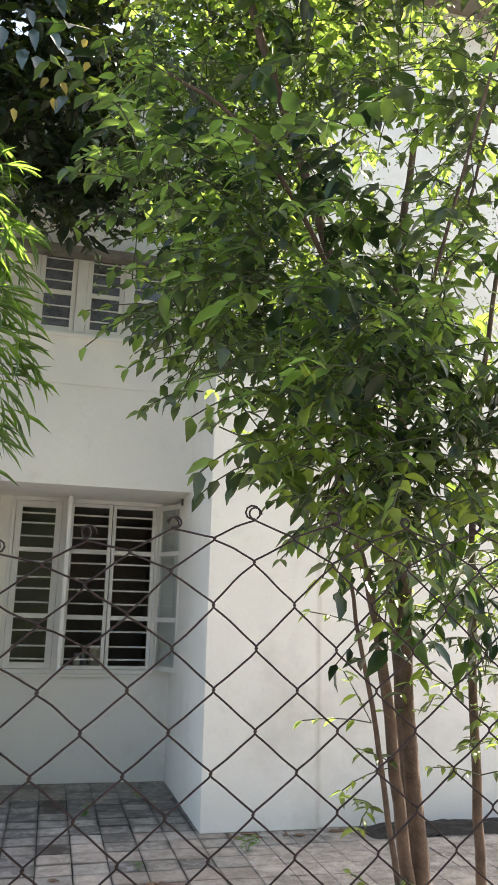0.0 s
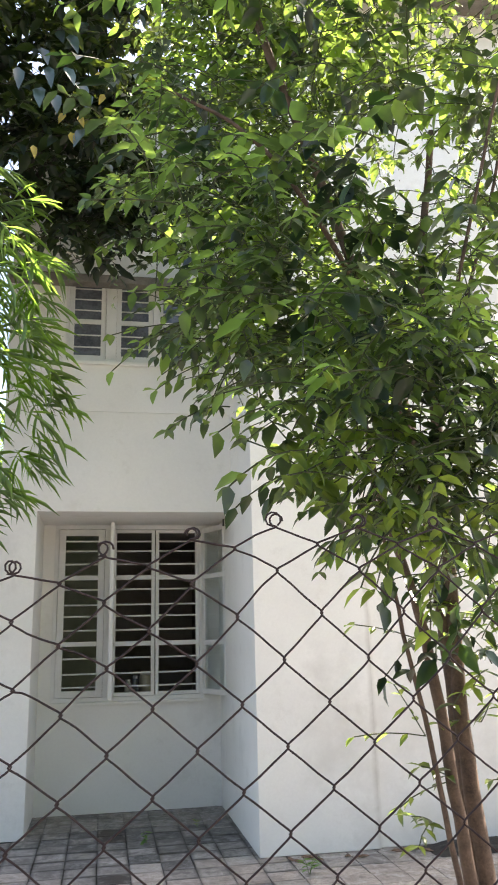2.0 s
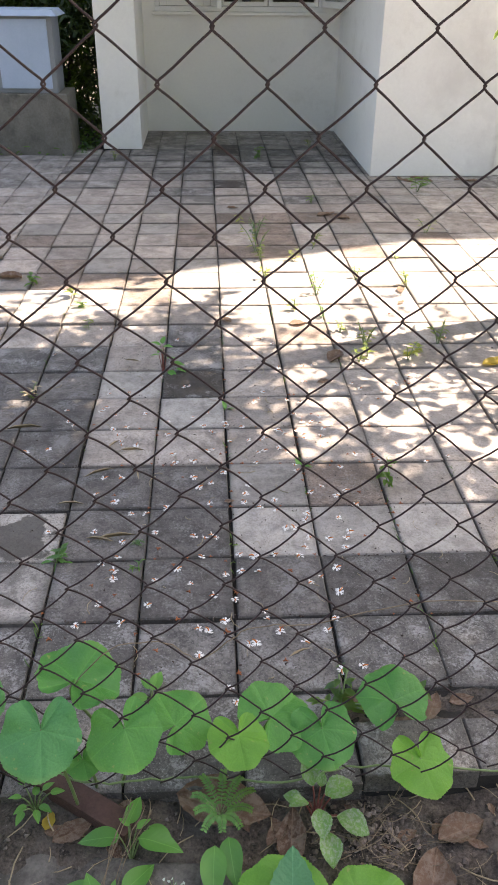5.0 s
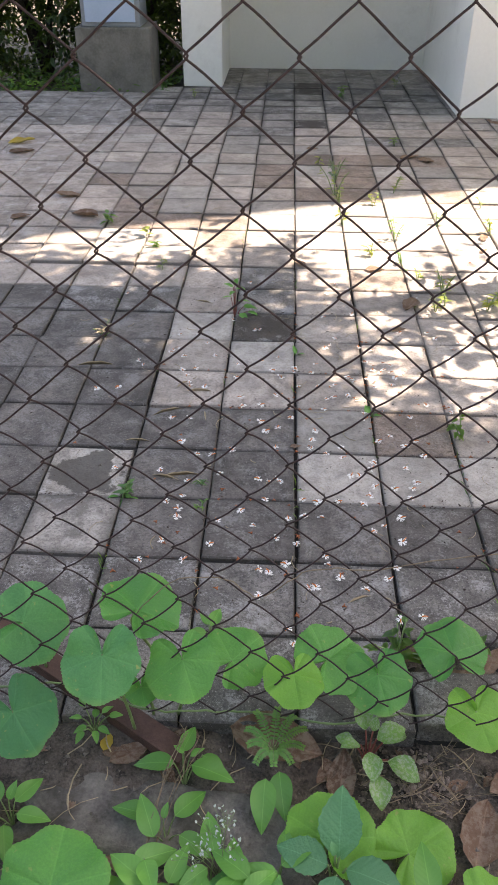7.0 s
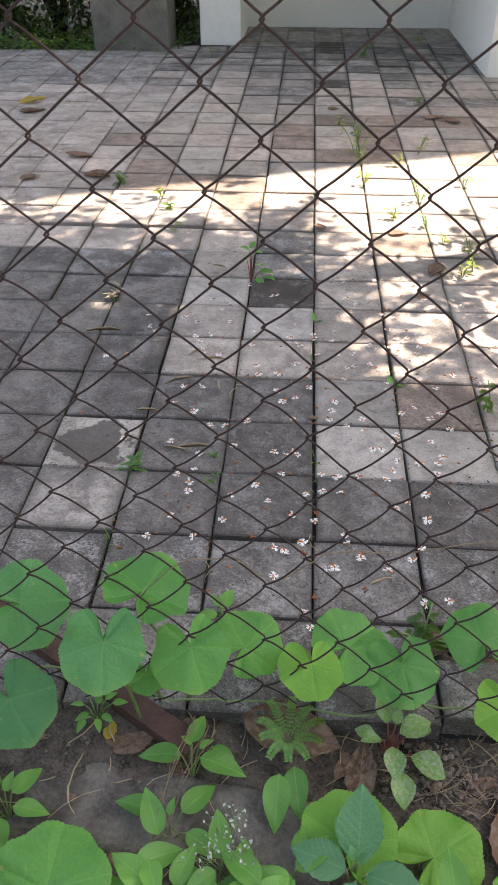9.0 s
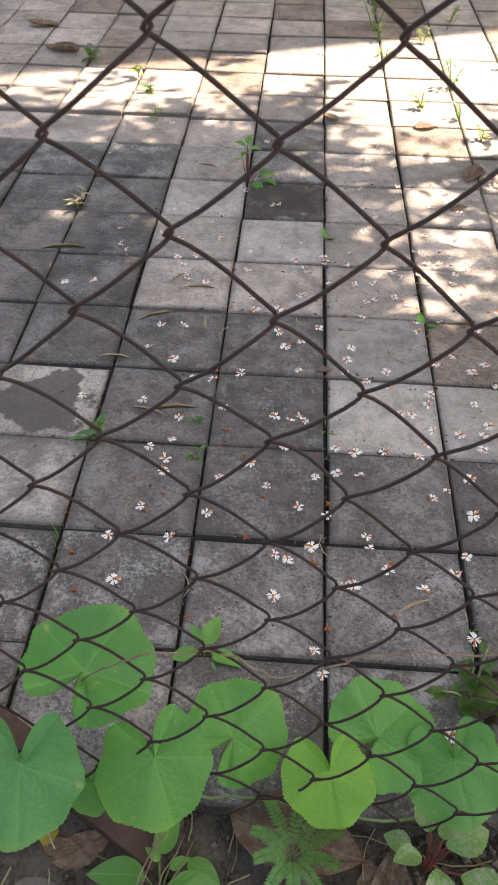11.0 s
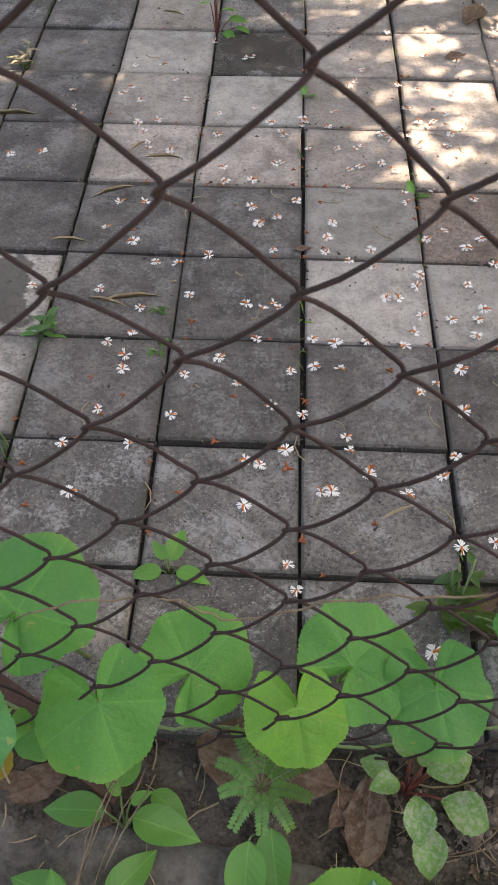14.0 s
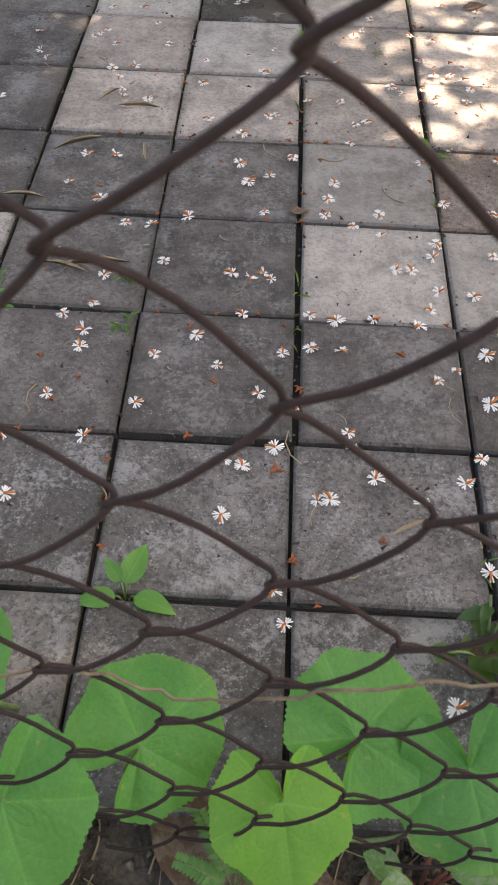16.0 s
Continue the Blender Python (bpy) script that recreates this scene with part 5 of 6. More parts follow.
make_herb("ovate_weed", -.165, .0, "small weed with rounded leaves in a paving joint", OVATE, [(.0, .01, .034, 15, 5, .048), (-.008, -.002, .03, 262, 0, .042), (.010, -.002, .032, 105, 0, .046), (.004, -.010, .026, 165, -8, .036), (-.004, .008, .04, 320, 15, .030)], M_STEM)
make_herb("ovate_weed", -.41, .405, "small weed with rounded leaves in a paving joint", OVATE, [(.0, .008, .02, 20, 5, .030), (-.008, -.002, .02, 255, 0, .030), (.008, -.002, .02, 100, 0, .032), (.0, -.008, .018, 170, -8, .030), (.004, .004, .026, 60, 10, .024)], M_STEM)


def make_fern():
    """Flat rosette of fronds with tiny paired leaflets."""
    x, y = -.04, -.25
    t = tagged(empty("ferny_weed", x, y, ground_height(x, y)), "ferny weed with tiny paired leaflets in the soil", "weed")
    r = random.Random(9)
    for head, length in ((6, .056), (38, .054), (70, .056), (108, .050), (146, .052), (178, .048), (210, .052), (250, .042), (288, .046), (328, .056)):
        h = radians(head)
        d = Vector((math.sin(h), math.cos(h), 0))
        side = Vector((d.y, -d.x, 0))
        pts = [tuple(d * length * f + Vector((0, 0, .040 + .038 * math.sin(2.0 * f)))) for f in (0, .25, .5, .75, 1)]
        stalk = data_part("frond", tubes_mesh("frond", [([(0, 0, 0)] + pts, .0008)], M_STEM, 4), t)
        items = []
        for k in range(12):
            f = .20 + .80 * k / 11
            q = d * length * f + Vector((0, 0, .041 + .038 * math.sin(2.0 * f)))
            for sg in (-1, 1):
                items.append((tuple(q), tuple(d * .45 + side * sg + Vector((0, 0, r.uniform(-.1, .25)))), (r.uniform(-.2, .2), r.uniform(-.2, .2), 1), .0082 * (1.25 - .7 * abs(f - .45)), .0058))
        data_part("foliage", leaves_mesh("foliage", items, M_FERN), stalk, "", "stuff")


make_fern()


def make_bud_plant():
    r = random.Random(19)
    x, y = -.115, -.425
    t = tagged(empty("wispy_weed", x, y, ground_height(x, y)), "wispy weed with tiny pale flower buds", "weed")
    stems, buds = [], []
    for k in range(9):
        a = r.uniform(0, 6.28)
        tip = Vector((math.cos(a) * r.uniform(.01, .05), math.sin(a) * r.uniform(.01, .045), r.uniform(.09, .15)))
        stems.append((curve_points([(0, 0, 0), tuple(tip * .5 + Vector((0, 0, .01))), tuple(tip)], 3), .0006))
        for j in range(9):
            q = tip + Vector((r.gauss(0, .009), r.gauss(0, .009), r.gauss(0, .007)))
            stems.append(([tuple(tip - Vector((0, 0, .012))), tuple(q)], .0003))
            buds.append((tuple(q), tuple(random_unit(r)), tuple(random_unit(r)), .0058, .0045))
    data_part("stem", tubes_mesh("stem", stems, M_STEM, 4), t)
    data_part("bud_spray", leaves_mesh("bud_spray", buds, M_PALE_BUD), t, "pale bluish white buds", "stuff")


M_PALE_BUD = surface("pale_flower_bud", (0.22, 0.32, 0.22), (0.45, 0.50, 0.50), 300, 0.6)
make_bud_plant()

def make_litter():
    r = random.Random(88)
    vs, fs = [], []
    for _ in range(2600):
        x, y = r.uniform(-.75, .65), r.uniform(-.75, -.19)
        size = 0.0014 + 0.0052 * r.random() ** 4
        z = ground_height(x, y) + size * 0.3
        o = len(vs)
        a = r.uniform(0, 6.28)
        for dx, dy, dz in ((1, 0, 0), (-.3, .9, 0), (-.7, -.7, 0), (.1, .1, .9), (.1, 0, -.8)):
            k = r.uniform(.7, 1.3)
            vs.append((x + size * k * (dx * math.cos(a) - dy * math.sin(a)), y + size * k * (dx * math.sin(a) + dy * math.cos(a)), z + size * dz))
        fs += [(o, o + 1, o + 3), (o + 1, o + 2, o + 3), (o + 2, o, o + 3), (o + 1, o, o + 4), (o + 2, o + 1, o + 4), (o, o + 2, o + 4)]
    me = bpy.data.meshes.new("gravel")
    me.from_pydata(vs, [], fs)
    me.polygons.foreach_set("use_smooth", [True] * len(me.polygons))
    me.materials.append(M_GRAVEL)
    tagged(new("gravel", me), "small stones and crumbs scattered on the soil", "gravel", kind="stuff")
    sticks = []
    for _ in range(170):
        x, y, a, L = r.uniform(-.7, .6), r.uniform(-.6, -.19), r.uniform(0, 6.28), r.uniform(.02, .09)
        p = [(x + L * f * math.cos(a + .4 * f), y + L * f * math.sin(a + .4 * f), ground_height(x, y) + .006 + .004 * r.random()) for f in (0, .35, .7, 1)]
        sticks.append((p, r.uniform(.0005, .0013)))
    tagged(new("dry_twigs", tubes_mesh("dry_twigs", sticks, M_STRAW, 4)), "dry straw and thin twigs lying on the soil", "twigs", kind="stuff")
    bits = []
    for _ in range(150):
        x, y, a = r.gauss(0.05, .35), r.uniform(0.0, 2.6), r.uniform(0, 6.28)
        L = r.uniform(.008, .05)
        p = [(x + L * f * math.cos(a + .8 * f), y + L * f * math.sin(a + .8 * f), .003) for f in (0, .35, .7, 1)]
        bits.append((p, r.uniform(.0004, .0010)))
    tagged(new("dry_stalks", tubes_mesh("dry_stalks", bits, M_STRAW, 4)), "dry stalks and crumbs scattered on the paving", "twigs", kind="stuff")


def make_crumbs():
    """Specks of dirt, bark and grit lying on the pavers and in their joints."""
    r = random.Random(91)
    for name, mat, count, label in (("paving_grit", M_GRAVEL, 1500, "tiny pale grit scattered on the paving"), ("paving_crumbs", M_CRUMB, 3000, "dark crumbs of bark and dirt scattered on the paving")):
        vs, fs = [], []
        for k in range(count):
            x, y = r.gauss(0.05, .55), abs(r.gauss(.3, 1.1))
            if k % 3 == 0:
                x = 0.204 * round(x / 0.204) + r.gauss(0, .006)
            elif k % 3 == 1:
                y = 0.2 * round(y / 0.2) + r.gauss(0, .006)
            if y > 4.8 or (y > 4.2 and x > 1.0):
                continue
            size, a, o = .0008 + .0026 * r.random() ** 3, r.uniform(0, 6.28), len(vs)
            long = r.choice((1, 1, 2.2))
            for dx, dy, dz in ((1, 0, 0), (-.4, .8, 0), (-.6, -.7, 0), (0, 0, .9)):
                dx *= long
                vs.append((x + size * (dx * math.cos(a) - dy * math.sin(a)), y + size * (dx * math.sin(a) + dy * math.cos(a)), .0008 + size * dz))
            fs += [(o, o + 1, o + 3), (o + 1, o + 2, o + 3), (o + 2, o, o + 3), (o, o + 2, o + 1)]
        me = bpy.data.meshes.new(name)
        me.from_pydata(vs, [], fs)
        me.materials.append(mat)
        tagged(new(name, me), label, "grit", kind="stuff")


M_CRUMB = surface("bark_crumb", (0.02, 0.015, 0.012), (0.09, 0.06, 0.045), 90, 0.9)
make_litter()
make_crumbs()
for k in range(8):
    x, y = rng_low.choice((rng_low.uniform(-1.0, -.5), rng_low.uniform(.35, .8))), rng_low.uniform(-.72, -.22)
    make_weed("weed", x, y, ground_height(x, y), rng_low.uniform(.05, .10), 12, rng_low.uniform(.04, .06), .55, M_WEED, 400 + k, "small leafy green weed in the soil strip", .7)


def make_iron_strip():
    a, b = Vector((-.62, -.01, .058)), Vector((-.185, -.252, -.014))
    d = b - a
    bm = boxes((-.020, .020, 0, d.length, -.003, .003), (.014, .020, 0, d.length, -.022, -.0032), bev=.0012)
    ob = mesh_object("iron_strip", bm, M_RUST)
    ob.matrix_basis = Matrix.Translation(a) @ d.to_track_quat('Y', 'Z').to_matrix().to_4x4()
    tagged(ob, "rusty flat iron angle strip lying across the paving edge", "iron strip")


def make_rubble():
    """Heap of pale crumbs and dry needles beside the paving edge, and an old piece of concrete in the soil."""
    r = random.Random(44)
    vs, fs, sticks = [], [], []
    for _ in range(620):
        x, y = r.gauss(.21, .075), r.gauss(-.258, .034)
        size = .0012 + .0062 * r.random() ** 4
        z = ground_height(x, y) + .010 * math.exp(-((x - .2) / .07) ** 2) + size * .3
        o = len(vs)
        a = r.uniform(0, 6.28)
        for dx, dy, dz in ((1, 0, .1), (.2, .9, -.1), (-.9, .3, .1), (-.4, -.8, 0), (.5, -.7, .1), (.1, .1, .8), (0, 0, -.7)):
            k = size * r.uniform(.75, 1.25)
            vs.append((x + k * (dx * math.cos(a) - dy * math.sin(a)), y + k * (dx * math.sin(a) + dy * math.cos(a)), z + k * dz))
        for q in range(5):
            fs += [(o + q, o + (q + 1) % 5, o + 5), (o + (q + 1) % 5, o + q, o + 6)]
    me = bpy.data.meshes.new("rubble")
    me.from_pydata(vs, [], fs)
    me.materials.append(M_RUBBLE)
    tagged(new("rubble_heap", me), "heap of pale concrete crumbs on the soil", "rubble", kind="stuff")
    for _ in range(46):
        x, y, a, L = r.gauss(.19, .07), r.gauss(-.262, .035), r.gauss(0, .7), r.uniform(.03, .09)
        p = [(x + L * f * math.cos(a + .3 * f), y + L * f * math.sin(a + .3 * f), ground_height(x, y) + .014 + .010 * r.random()) for f in (0, .35, .7, 1)]
        sticks.append((p, r.uniform(.0004, .0008)))
    tagged(new("dry_needles", tubes_mesh("dry_needles", sticks, M_NEEDLE, 4)), "dry needles and straw on the rubble heap", "twigs", kind="stuff")
    bm = bmesh.new()
    nu, nv = 34, 16
    grid = []
    for iv in range(nv + 1):
        row = []
        for iu in range(nu + 1):
            u, v = 2 * iu / nu - 1, 2 * iv / nv - 1
            edge = max(abs(u), abs(v))
            lip = 1 - 0.18 * edge * noise.noise((u * 2.2, v * 1.8, 4)) - 0.10 * edge * noise.noise((u * 6, v * 5, 2))
            row.append(bm.verts.new((.25 * u * lip, .066 * v * lip, .010 - .030 * max(0.0, edge - 0.86) / 0.14 + .006 * noise.noise((u * 3, v * 2, 7)) + .002 * noise.noise((u * 14, v * 6, 3)))))
        grid.append(row)
    for iv in range(nv):
        for iu in range(nu):
            bm.faces.new((grid[iv][iu], grid[iv][iu + 1], grid[iv + 1][iu + 1], grid[iv + 1][iu]))
    ob = mesh_object("concrete_slab", bm, M_SLAB, True)
    ob.matrix_basis = pose(-.21, -.345, -.052, 6, 0, -7)
    tagged(ob, "old grey concrete slab sunk in the soil", "slab")
    stalks = []
    for k in range(5):
        o = Vector((r.gauss(0, .007), r.gauss(0, .012), 0))
        stalks.append((curve_points([(-.225 + o.x, -.41 + o.y, -.03), (-.20 + o.x * 1.6, -.32 + o.y, .02), (-.17 + o.x * 2.5, -.235 + o.y, .025)], 4, .003, r), .0007))
    bundle = tagged(empty("dry_stalks"), "bundle of dry straw-coloured stalks lying on the soil", "twigs")
    for path in stalks:
        data_part("stalk", tubes_mesh("stalk", [path], M_NEEDLE, 5), bundle)


M_RUBBLE = surface("rubble", (0.060, 0.043, 0.034), (0.270, 0.215, 0.180), 45, 0.95, 5, 0.6)
M_SLAB = surface("sunk_concrete", (0.050, 0.045, 0.040), (0.20, 0.182, 0.163), 16, 0.92, 9, 1.0, stain=(0.055, 0.048, 0.040), dist=0.004)
make_iron_strip()
make_rubble()


# ---- fallen flowers and leaves ----
def make_flower(seed, fold):
    """Pinwheel of narrow petals, each split at its end, lying with its tube bent over it; fold: how far one side is turned up."""
    r = random.Random(seed)
    vs, fs = [], []
    count = r.choice((5, 6, 6, 7))
    for k in range(count):
        a = 2 * math.pi * (k + r.uniform(-.18, .18)) / count
        ca, sa = math.cos(a), math.sin(a)
        size = r.uniform(.8, 1.1)
        rise = fold * max(0, math.sin(a)) + r.uniform(-.06, .1)
        skew = r.uniform(-.1, .1)
        for sg in (-1, 1):                       # the two lobes
            o = len(vs)
            reach = size * r.uniform(.86, 1.05)
            for f, w0, w1 in ((.08, .0, .06), (.40, .0, .13), (.70, .01, .21), (.92, .06, .25), (1.0, .10, .18)):
                rr = f * reach * (1 - .35 * rise)
                z = rise * f + .07 * math.sin(3 * f)
                for w in (w0, w1):
                    q = sg * w * size + skew * f
                    vs.append((rr * ca - q * sa, rr * sa + q * ca, z - .05 * w))
            for j in range(4):
                face = (o + 2 * j, o + 2 * j + 1, o + 2 * j + 3, o + 2 * j + 2)
                fs.append(face if sg > 0 else face[::-1])
    me = bpy.data.meshes.new("petals")
    me.from_pydata([(0.0112 * x, 0.0112 * y, 0.0112 * z + 0.002) for x, y, z in vs], [], fs)
    me.materials.append(M_PETAL)
    ob = tagged(new("jasmine_flower", me), "fallen white jasmine flower with an orange tube on the paving", "flower", "fallen jasmine flowers")
    a = r.uniform(0, 6.28)
    data_part("tube", tubes_mesh("tube", [([(0, 0, .0035), (.004 * math.cos(a), .004 * math.sin(a), .0065), (.0115 * math.cos(a + .3), .0115 * math.sin(a + .3), .0055)], [.0019, .0015, .0011])], M_TUBE, 5), ob, "orange flower tube")
    return ob


rng = random.Random(77)
flowers = [make_flower(k, f) for k, f in enumerate((0.0, 0.15, 0.9, 0.5))]
for k, ob in enumerate(flowers):
    ob.matrix_basis = pose(0.04 + 0.05 * k, 0.125 + 0.03 * (k % 2), 0.001, 0, 0, 30 + 70 * k)
BY_FENCE = [(-0.334, 0.738), (-0.348, 0.664), (-0.287, 0.738), (-0.294, 0.629), (-0.250, 0.576), (-0.161, 0.595), (-0.213, 0.573), (-0.185, 0.498), (-0.333, 0.507), (-0.447, 0.509), (-0.262, 0.464), (-0.302, 0.387), (-0.266, 0.407), (-0.270, 0.358), (-0.271, 0.330), (-0.176, 0.323), (-0.295, 0.252), (-0.189, 0.246), (-0.335, 0.190), (-0.241, 0.192), (-0.078, 0.171), (-0.058, 0.163), (-0.076, 0.098), (-0.311, 0.109), (-0.044, 0.269), (-0.018, 0.336), (-0.097, 0.312), (-0.127, 0.360), (-0.022, 0.191), (0.001, 0.256), (0.018, 0.349), (0.056, 0.346), (0.051, 0.399), (0.015, 0.406), (0.066, 0.195), (0.061, 0.217), (0.026, 0.123), (-0.017, 0.013), (-0.005, -0.021), (0.237, 0.352), (0.196, 0.321), (0.173, 0.304), (0.232, 0.272), (0.212, 0.190), (0.246, 0.056), (0.203, 0.048), (0.154, -0.093), (0.157, 0.397), (0.098, 0.405)]
FURTHER = [(0.175, 0.426), (-0.065, 0.471), (-0.047, 0.482), (-0.036, 0.472), (-0.090, 0.479), (-0.071, 0.401), (-0.096, 0.734), (-0.080, 0.686), (-0.048, 0.704), (-0.013, 0.755), (-0.052, 0.614), (0.051, 0.693), (0.042, 0.654), (0.037, 0.613), (0.078, 0.593), (0.116, 0.624), (0.117, 0.576), (0.134, 0.504), (0.154, 0.502), (0.186, 0.533), (0.188, 0.464), (0.193, 0.563), (0.271, 0.542), (0.289, 0.485), (0.276, 0.460), (0.234, 0.458), (0.270, 0.425), (0.280, 0.636), (0.308, 0.660), (0.246, 0.680), (0.213, 0.655), (0.321, 0.594), (-0.567, 0.878), (-0.507, 0.891), (-0.491, 1.117), (-0.153, 0.853), (-0.145, 0.809), (-0.098, 0.815), (-0.055, 0.868), (-0.040, 0.965), (-0.174, 0.962), (-0.336, 1.000), (-0.319, 0.970), (-0.304, 0.911), (-0.003, 1.028), (0.008, 0.919), (0.088, 0.857), (0.065, 0.925), (0.092, 1.154)]
spots = BY_FENCE + FURTHER + [(rng.gauss(0.15, 0.32), rng.gauss(1.05, 0.30)) for _ in range(110)]
for k, (x, y) in enumerate(spots):
    if (k >= 98 and y < 0.74) or y > 1.9:
        continue
    copy_thing(rng.choice((flowers[0], flowers[0], flowers[1], flowers[1], flowers[2], flowers[3])), pose(x, y, 0.001, rng.uniform(-10, 10), rng.uniform(-10, 10), rng.uniform(0, 360)) @ Matrix.Scale(rng.uniform(.74, 1.08) if k < 98 else rng.uniform(.6, .95), 4))


withered = tagged(new("withered_flower", tubes_mesh("withered_flower", [([(0, 0, .003), (.004, .002, .005), (.010, .003, .003)], [.0035, .0020, .0012]), ([(0, 0, .003), (-.005, .004, .004), (-.008, .003, .002)], [.003, .0022, .001]),
                  ([(0, 0, .003), (-.002, -.006, .004), (.001, -.009, .002)], [.003, .0020, .001])], M_WITHER, 5)), "withered orange-brown jasmine flower on the paving", "flower", "withered jasmine flowers")
withered.matrix_basis = pose(-0.02, 0.16, 0.001, 0, 0, 80)
for x, y in ((-0.263, 0.280), (-0.175, 0.436), (-0.100, 0.285), (0.095, 0.078), (0.026, -0.000), (0.096, 0.168), (0.131, 0.346), (-0.209, 0.162), (-0.288, 0.244), (-0.364, 0.086), (-0.163, 0.114), (-0.316, 0.313), (-0.123, 0.201)):
    copy_thing(withered, pose(x, y, 0.001, 0, 0, rng.uniform(0, 360)) @ Matrix.Scale(rng.uniform(.5, .75), 4))
for k in range(110):
    x, y = rng.gauss(0.08, 0.3), rng.gauss(0.55, 0.42)
    if k % 3 == 0:
        x = 0.204 * round(x / 0.204) + rng.gauss(0, .003)
    elif k % 3 == 1:
        y = 0.2 * round(y / 0.2) + rng.gauss(0, .003)
    if 0.03 < y < 1.9:
        copy_thing(withered, pose(x, y, 0.001, 0, 0, rng.uniform(0, 360)) @ Matrix.Scale(rng.uniform(.35, .7), 4))

blades = []
for k in range(420):
    col, y = rng.randint(-3, 3), abs(rng.gauss(0.9, 0.9))
    x = 0.204 * col + rng.gauss(0, .0012)
    if noise.noise((col * 3.1, y * 4, 2)) < 0.12:
        continue
    blades.append(((x, y, -.004), (rng.uniform(-.6, .6), rng.uniform(-1, 1), rng.uniform(.2, .7)), (rng.uniform(-1, 1), 0, .5), rng.uniform(.010, .032), .0035))
tagged(new("joint_grass", leaves_mesh("joint_grass", blades, M_WEED)), "thin grass blades growing in the paving joints", "grass", kind="stuff")
for k, (x, y, a, L) in enumerate(((-.33, .47, 15, .11), (-.28, .46, 160, .08), (-.31, .78, 200, .09), (-.24, .72, 100, .06), (-.655, 1.0, 15, .12), (-.344, 1.47, -5, .06), (-.34, .885, 60, .06), (-.31, .87, 10, .08), (.1, .08, 30, .06), (-.44, .62, 5, .07))):
    ob = new("fallen_blade", leaves_mesh("fallen_blade", [((0, 0, .004), (1, 0, .05), (0, 0, 1), L, .0065)], M_STRAW))
    ob.matrix_basis = pose(x, y, 0.004, 0, 0, a)
    tagged(ob, "dry straw-coloured bamboo leaf on the paving", "leaf", "fallen bamboo leaves")


M_CRISP = herb_material("crisp_dry_leaf", (0.085, 0.046, 0.029), (0.225, 0.135, 0.088), (0.30, 0.18, 0.10), 0.7, 8.0, 0.25, (0.25, 0.185, 0.14), 0.8)


def dry_leaf(x, y, z, size, turn, seed, label, mat):
    """A curled leaf with a pointed tip, a crease along its midrib and a crumpled, torn rim."""
    r = random.Random(seed)
    rows, half = 14, 4
    broad, curl, twist = r.uniform(.48, .66), r.uniform(.15, .5), r.uniform(-.5, .5)
    bm = bmesh.new()
    grid = []
    for i in range(rows + 1):
        f = i / rows
        w = broad * 0.5 * math.sin(math.pi * min(1, f ** 0.85)) ** 0.8 + 0.006
        row = []
        for j in range(-half, half + 1):
            g = j / half
            tear = 1 - (r.uniform(0, .14) if abs(j) == half else 0)
            crumple = 0.05 * noise.noise((f * 4 + seed, g * 2, 1)) + 0.02 * noise.noise((f * 11 + seed, g * 6, 3))
            row.append(bm.verts.new((w * g * tear, f - .5 + .05 * noise.noise((g * 2, f * 3, seed)), curl * w * abs(g) ** 1.6 + twist * w * g * (f - .5) + 0.14 * (f - .5) ** 2 + crumple)))
        grid.append(row)
    for i in range(rows):
        for j in range(2 * half):
            bm.faces.new((grid[i][j], grid[i][j + 1], grid[i + 1][j + 1], grid[i + 1][j]))
    low = min(v.co.z for v in bm.verts)
    for v in bm.verts:
        v.co.z -= low
    ob = mesh_object("dry_leaf", bm, mat, True)
    ob.matrix_basis = pose(x, y, z + 0.003, r.uniform(-6, 6), r.uniform(-6, 6), turn - 90) @ Matrix.Scale(size, 4)
    tagged(ob, label, "leaf", "fallen dry leaves")


for k, (x, y, s, a) in enumerate([(.62, 3.35, .12, 30), (.70, 3.3, .10, 140), (.78, 2.15, .07, 80), (.30, 1.79, .07, 10), (-.925, 2.34, .13, 165), (-1.07, 2.61, .13, 175), (.40, 1.48, .10, 60), (.02, 1.83, .07, 120), (.335, 1.29, .05, 10), (-1.5, 3.35, .14, 30),
                                  (-1.2, 2.3, .09, 20), (.0, .62, .03, 20), (.75, 2.0, .05, 50), (.1, 3.5, .07, 15)]):
    dry_leaf(x, y, 0, s, a, 100 + k, "curled brown dry leaf lying on the paving", M_CRISP)
for k in range(64):
    x, y = rng.uniform(-.6, .5), rng.uniform(-.5, -.205)
    dry_leaf(x, y, ground_height(x, y), rng.uniform(.016, .055), rng.uniform(0, 360), 200 + k, "brown dry leaf lying on the soil", M_CRISP)
for k, (x, y, s_, a) in enumerate(((-.035, -.222, .16, -14), (.075, -.265, .10, 82), (.29, -.345, .115, 70), (.36, -.26, .09, 20), (.30, -.09, .09, 160), (-.28, -.25, .07, 30), (.42, -.33, .08, 100))):
    dry_leaf(x, y, max(ground_height(x, y), -.02 if y > -.24 else -1) + .004, s_, a, 320 + k, "large brown dry leaf lying at the paving edge", M_CRISP)
for k, (x, y, s_, a) in enumerate(((.205, -.035, .075, 20), (.30, -.03, .06, 150), (.36, -.045, .07, 60), (.26, -.05, .045, 100), (.42, -.03, .05, 10))):
    dry_leaf(x, y, -.006, s_, a, 380 + k, "brown dry leaf lying in the gap between pavers", M_CRISP)
for k in range(16):
    dry_leaf(rng.uniform(1.2, 2.5), rng.uniform(4.12, 4.27), 0, rng.uniform(.05, .10), rng.uniform(0, 360), 340 + k, "brown dry leaf lying at the foot of the wall", M_CRISP)
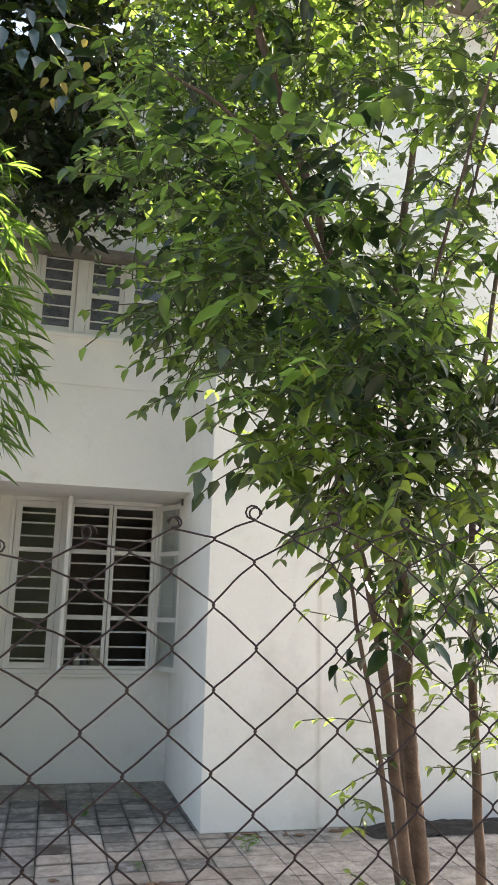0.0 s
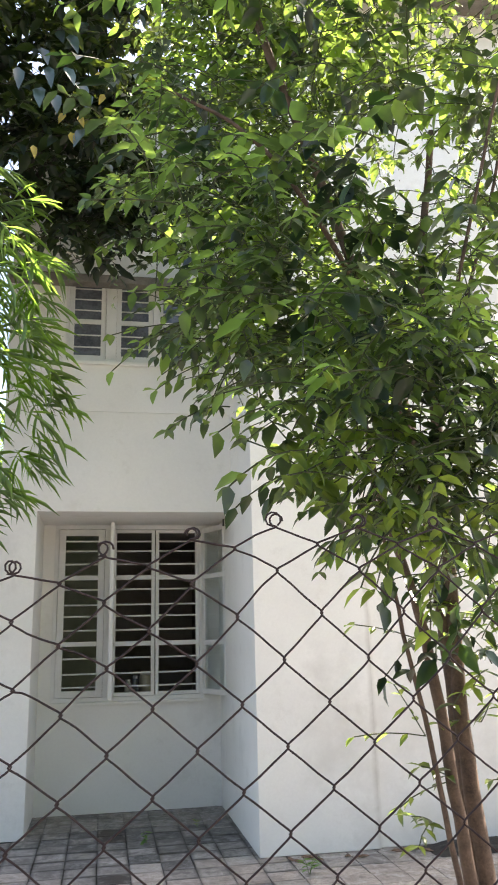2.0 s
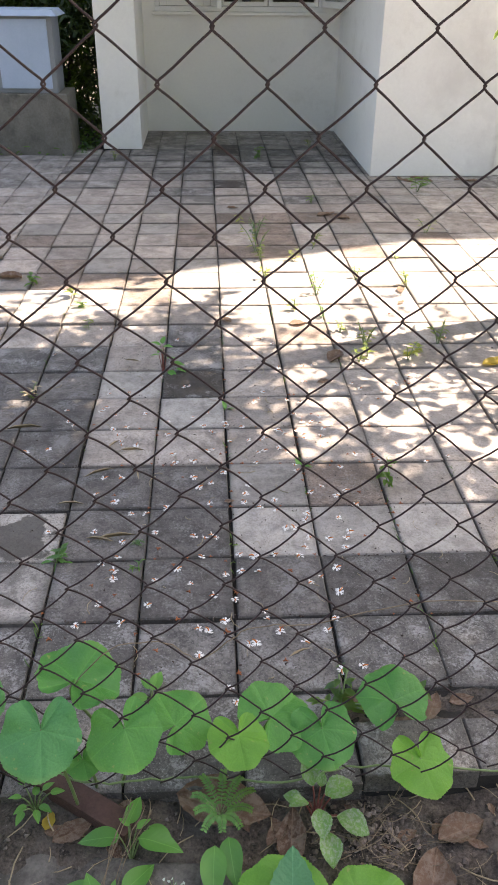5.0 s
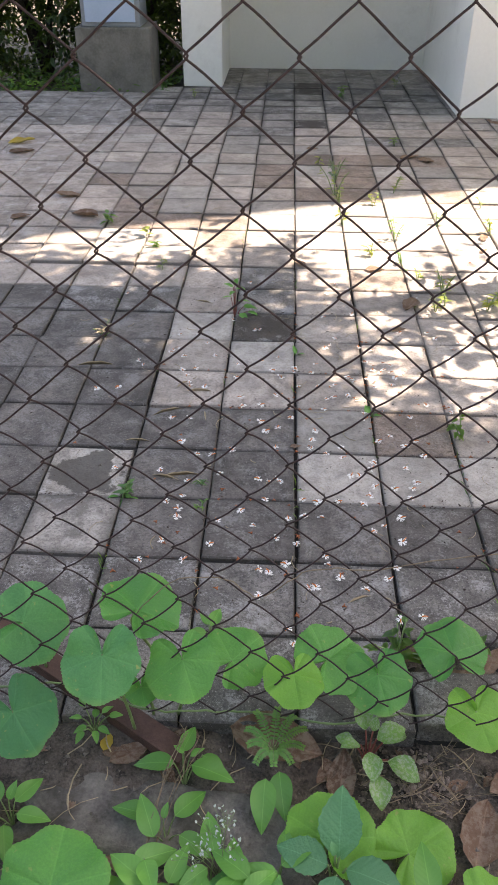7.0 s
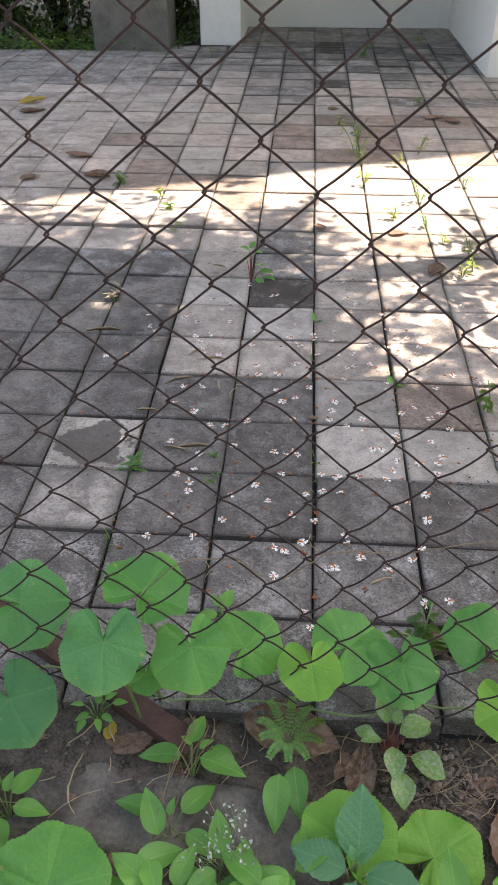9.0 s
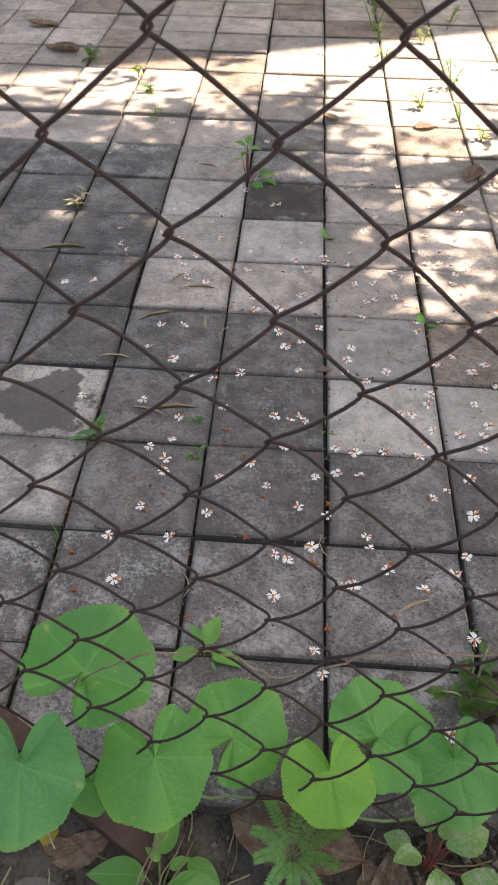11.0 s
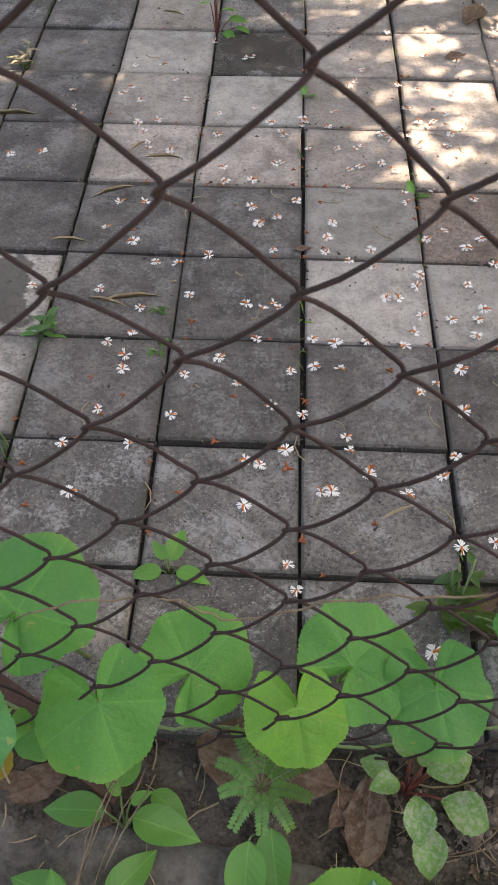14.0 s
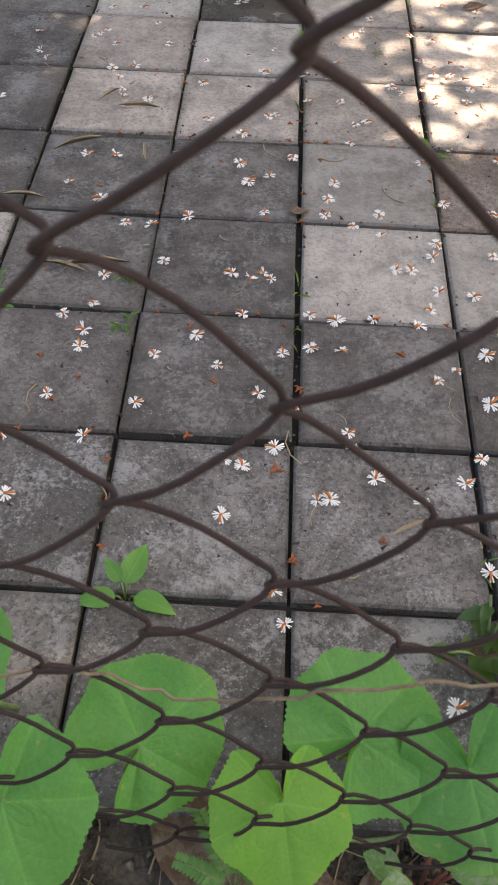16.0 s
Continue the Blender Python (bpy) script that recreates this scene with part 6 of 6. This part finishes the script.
dry_leaf(-.32, -.235, ground_height(-.32, -.235) + .004, .034, 80, 360, "small yellow leaf lying on the soil", M_YELLOW)
dry_leaf(-1.56, 3.56, 0, .15, 25, 370, "large yellow fallen leaf on the paving", M_YELLOW)
dry_leaf(.95, 1.42, 0, .09, 20, 300, "large yellow fallen leaf on the paving", M_YELLOW)

# ---- paving, piece by piece ----
SX, SY = 0.204, 0.20
LIGHT = {(0, 3), (0, 2), (1, 2), (2, 2), (-1, 5), (-2, 6), (-3, 1)}
DARKS = {(i, 1) for i in range(-2, 4)} | {(i, j) for i in (-2, -1) for j in (2, 3)} | {(i, j) for i in (-5, -4, -3) for j in (3, 4, 5)} | {(-4, 2), (-5, 2), (-3, 6), (-4, 6), (-5, 6), (-5, 7)} | {(-6, j) for j in range(2, 8)}
GREYS = {(i, j) for i in range(-5, 6) for j in (0, -1)} | {(-1, 7), (-1, 8), (-4, 1), (-5, 1), (-3, 7), (-4, 7)}
BROWN = {(1, 3), (-1, 14), (0, 13), (1, 14), (1, 8)}


def paver_mesh(name, w, d, mat):
    me = bpy.data.meshes.new(name)
    b, h = 0.003, 0.045
    vs = [(-w, -d, -h), (w, -d, -h), (w, d, -h), (-w, d, -h), (-w, -d, -b), (w, -d, -b), (w, d, -b), (-w, d, -b), (-w + b, -d + b, 0), (w - b, -d + b, 0), (w - b, d - b, 0), (-w + b, d - b, 0)]
    fs = [(3, 2, 1, 0), (8, 9, 10, 11)] + [(a, a + 1 if a % 4 < 3 else a - 3, (a + 1 if a % 4 < 3 else a - 3) + 4, a + 4) for a in range(8)]
    me.from_pydata(vs, [], fs)
    me.materials.append(mat)
    return me


def make_paving():
    bed = structure("pavement", boxes((-4.0, 5.0, -0.185, 5.0, -0.12, -0.014), (-0.9, 1.07, 5.0, 6.0, -0.12, -0.014)), M_BED, "yard paving of square grey concrete pavers with dark joints", "pavement")
    r = random.Random(5)
    shared = {mt: [paver_mesh("paver", SX / 2 - 0.0020 - 0.0006 * k, SY / 2 - 0.0024 - 0.0006 * k, mt) for k in range(3)] for mt in (P_LIGHT, P_MID, P_DARK, P_GREY, P_BROWN, P_STAIN, P_WET, P_POOL)}
    fields = {P_REST: ([], []), P_FAR_DARK: ([], [])}
    for j in range(-1, 30):
        for i in range(-19, 24):
            x, y = SX * (i + 0.5), SY * (j + 0.5)
            if (y > 5.0 and not (-0.95 < x < RX1 + 0.1)) or (y > 5.25 and x < RX0 - 0.1) or y > 5.99 or (x > RX1 + 0.1 and y > PIER_Y + 0.1):
                continue
            lift, tx, ty, tz = r.uniform(-.003, .002), r.gauss(0, .55), r.gauss(0, .55), r.gauss(0, .5)
            near = (-5 <= i <= 5 and j < 27) or (i == -6 and j < 9)
            key = (i, j)
            if near:
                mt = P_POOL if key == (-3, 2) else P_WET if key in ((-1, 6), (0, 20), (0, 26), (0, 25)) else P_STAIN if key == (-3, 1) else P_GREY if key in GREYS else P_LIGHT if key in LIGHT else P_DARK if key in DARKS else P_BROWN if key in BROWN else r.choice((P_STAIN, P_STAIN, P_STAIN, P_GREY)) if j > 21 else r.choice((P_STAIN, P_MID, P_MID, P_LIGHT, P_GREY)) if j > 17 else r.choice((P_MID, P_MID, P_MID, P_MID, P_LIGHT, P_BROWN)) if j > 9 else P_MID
                ob = new("paver", r.choice(shared[mt]))
                ob.parent = bed
                if key in ((-3, 9), (-4, 9), (-5, 9)):            # heaved up along their near edge
                    lift, tx = 0.006, -2.6
                if j == -1 and i >= 1:            # the outer row has slipped away from the rest, leaving a gap of soil
                    y, tz = -0.128, tz * 2
                ob.matrix_basis = pose(x + r.gauss(0, .0012), y + r.gauss(0, .0012), lift, tx, ty, tz) @ Matrix.Diagonal((1.0, 0.58 if j == -1 and i >= 1 else 0.982 if j > 8 else 1.0, 1.0, 1.0))
            else:
                vs, fs = fields[P_FAR_DARK if j >= 20 else P_REST]
                o = len(vs)
                m4 = pose(x, y, lift, tx, ty, tz) @ Matrix.Diagonal((1.0, 0.982, 1.0, 1.0))
                src = shared[P_MID][0]
                vs += [tuple(m4 @ v.co) for v in src.vertices]
                fs += [tuple(o + q for q in pl.vertices) for pl in src.polygons]
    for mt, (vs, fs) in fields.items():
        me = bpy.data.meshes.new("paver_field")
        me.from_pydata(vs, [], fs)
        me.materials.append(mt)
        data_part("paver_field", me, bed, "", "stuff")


make_paving()
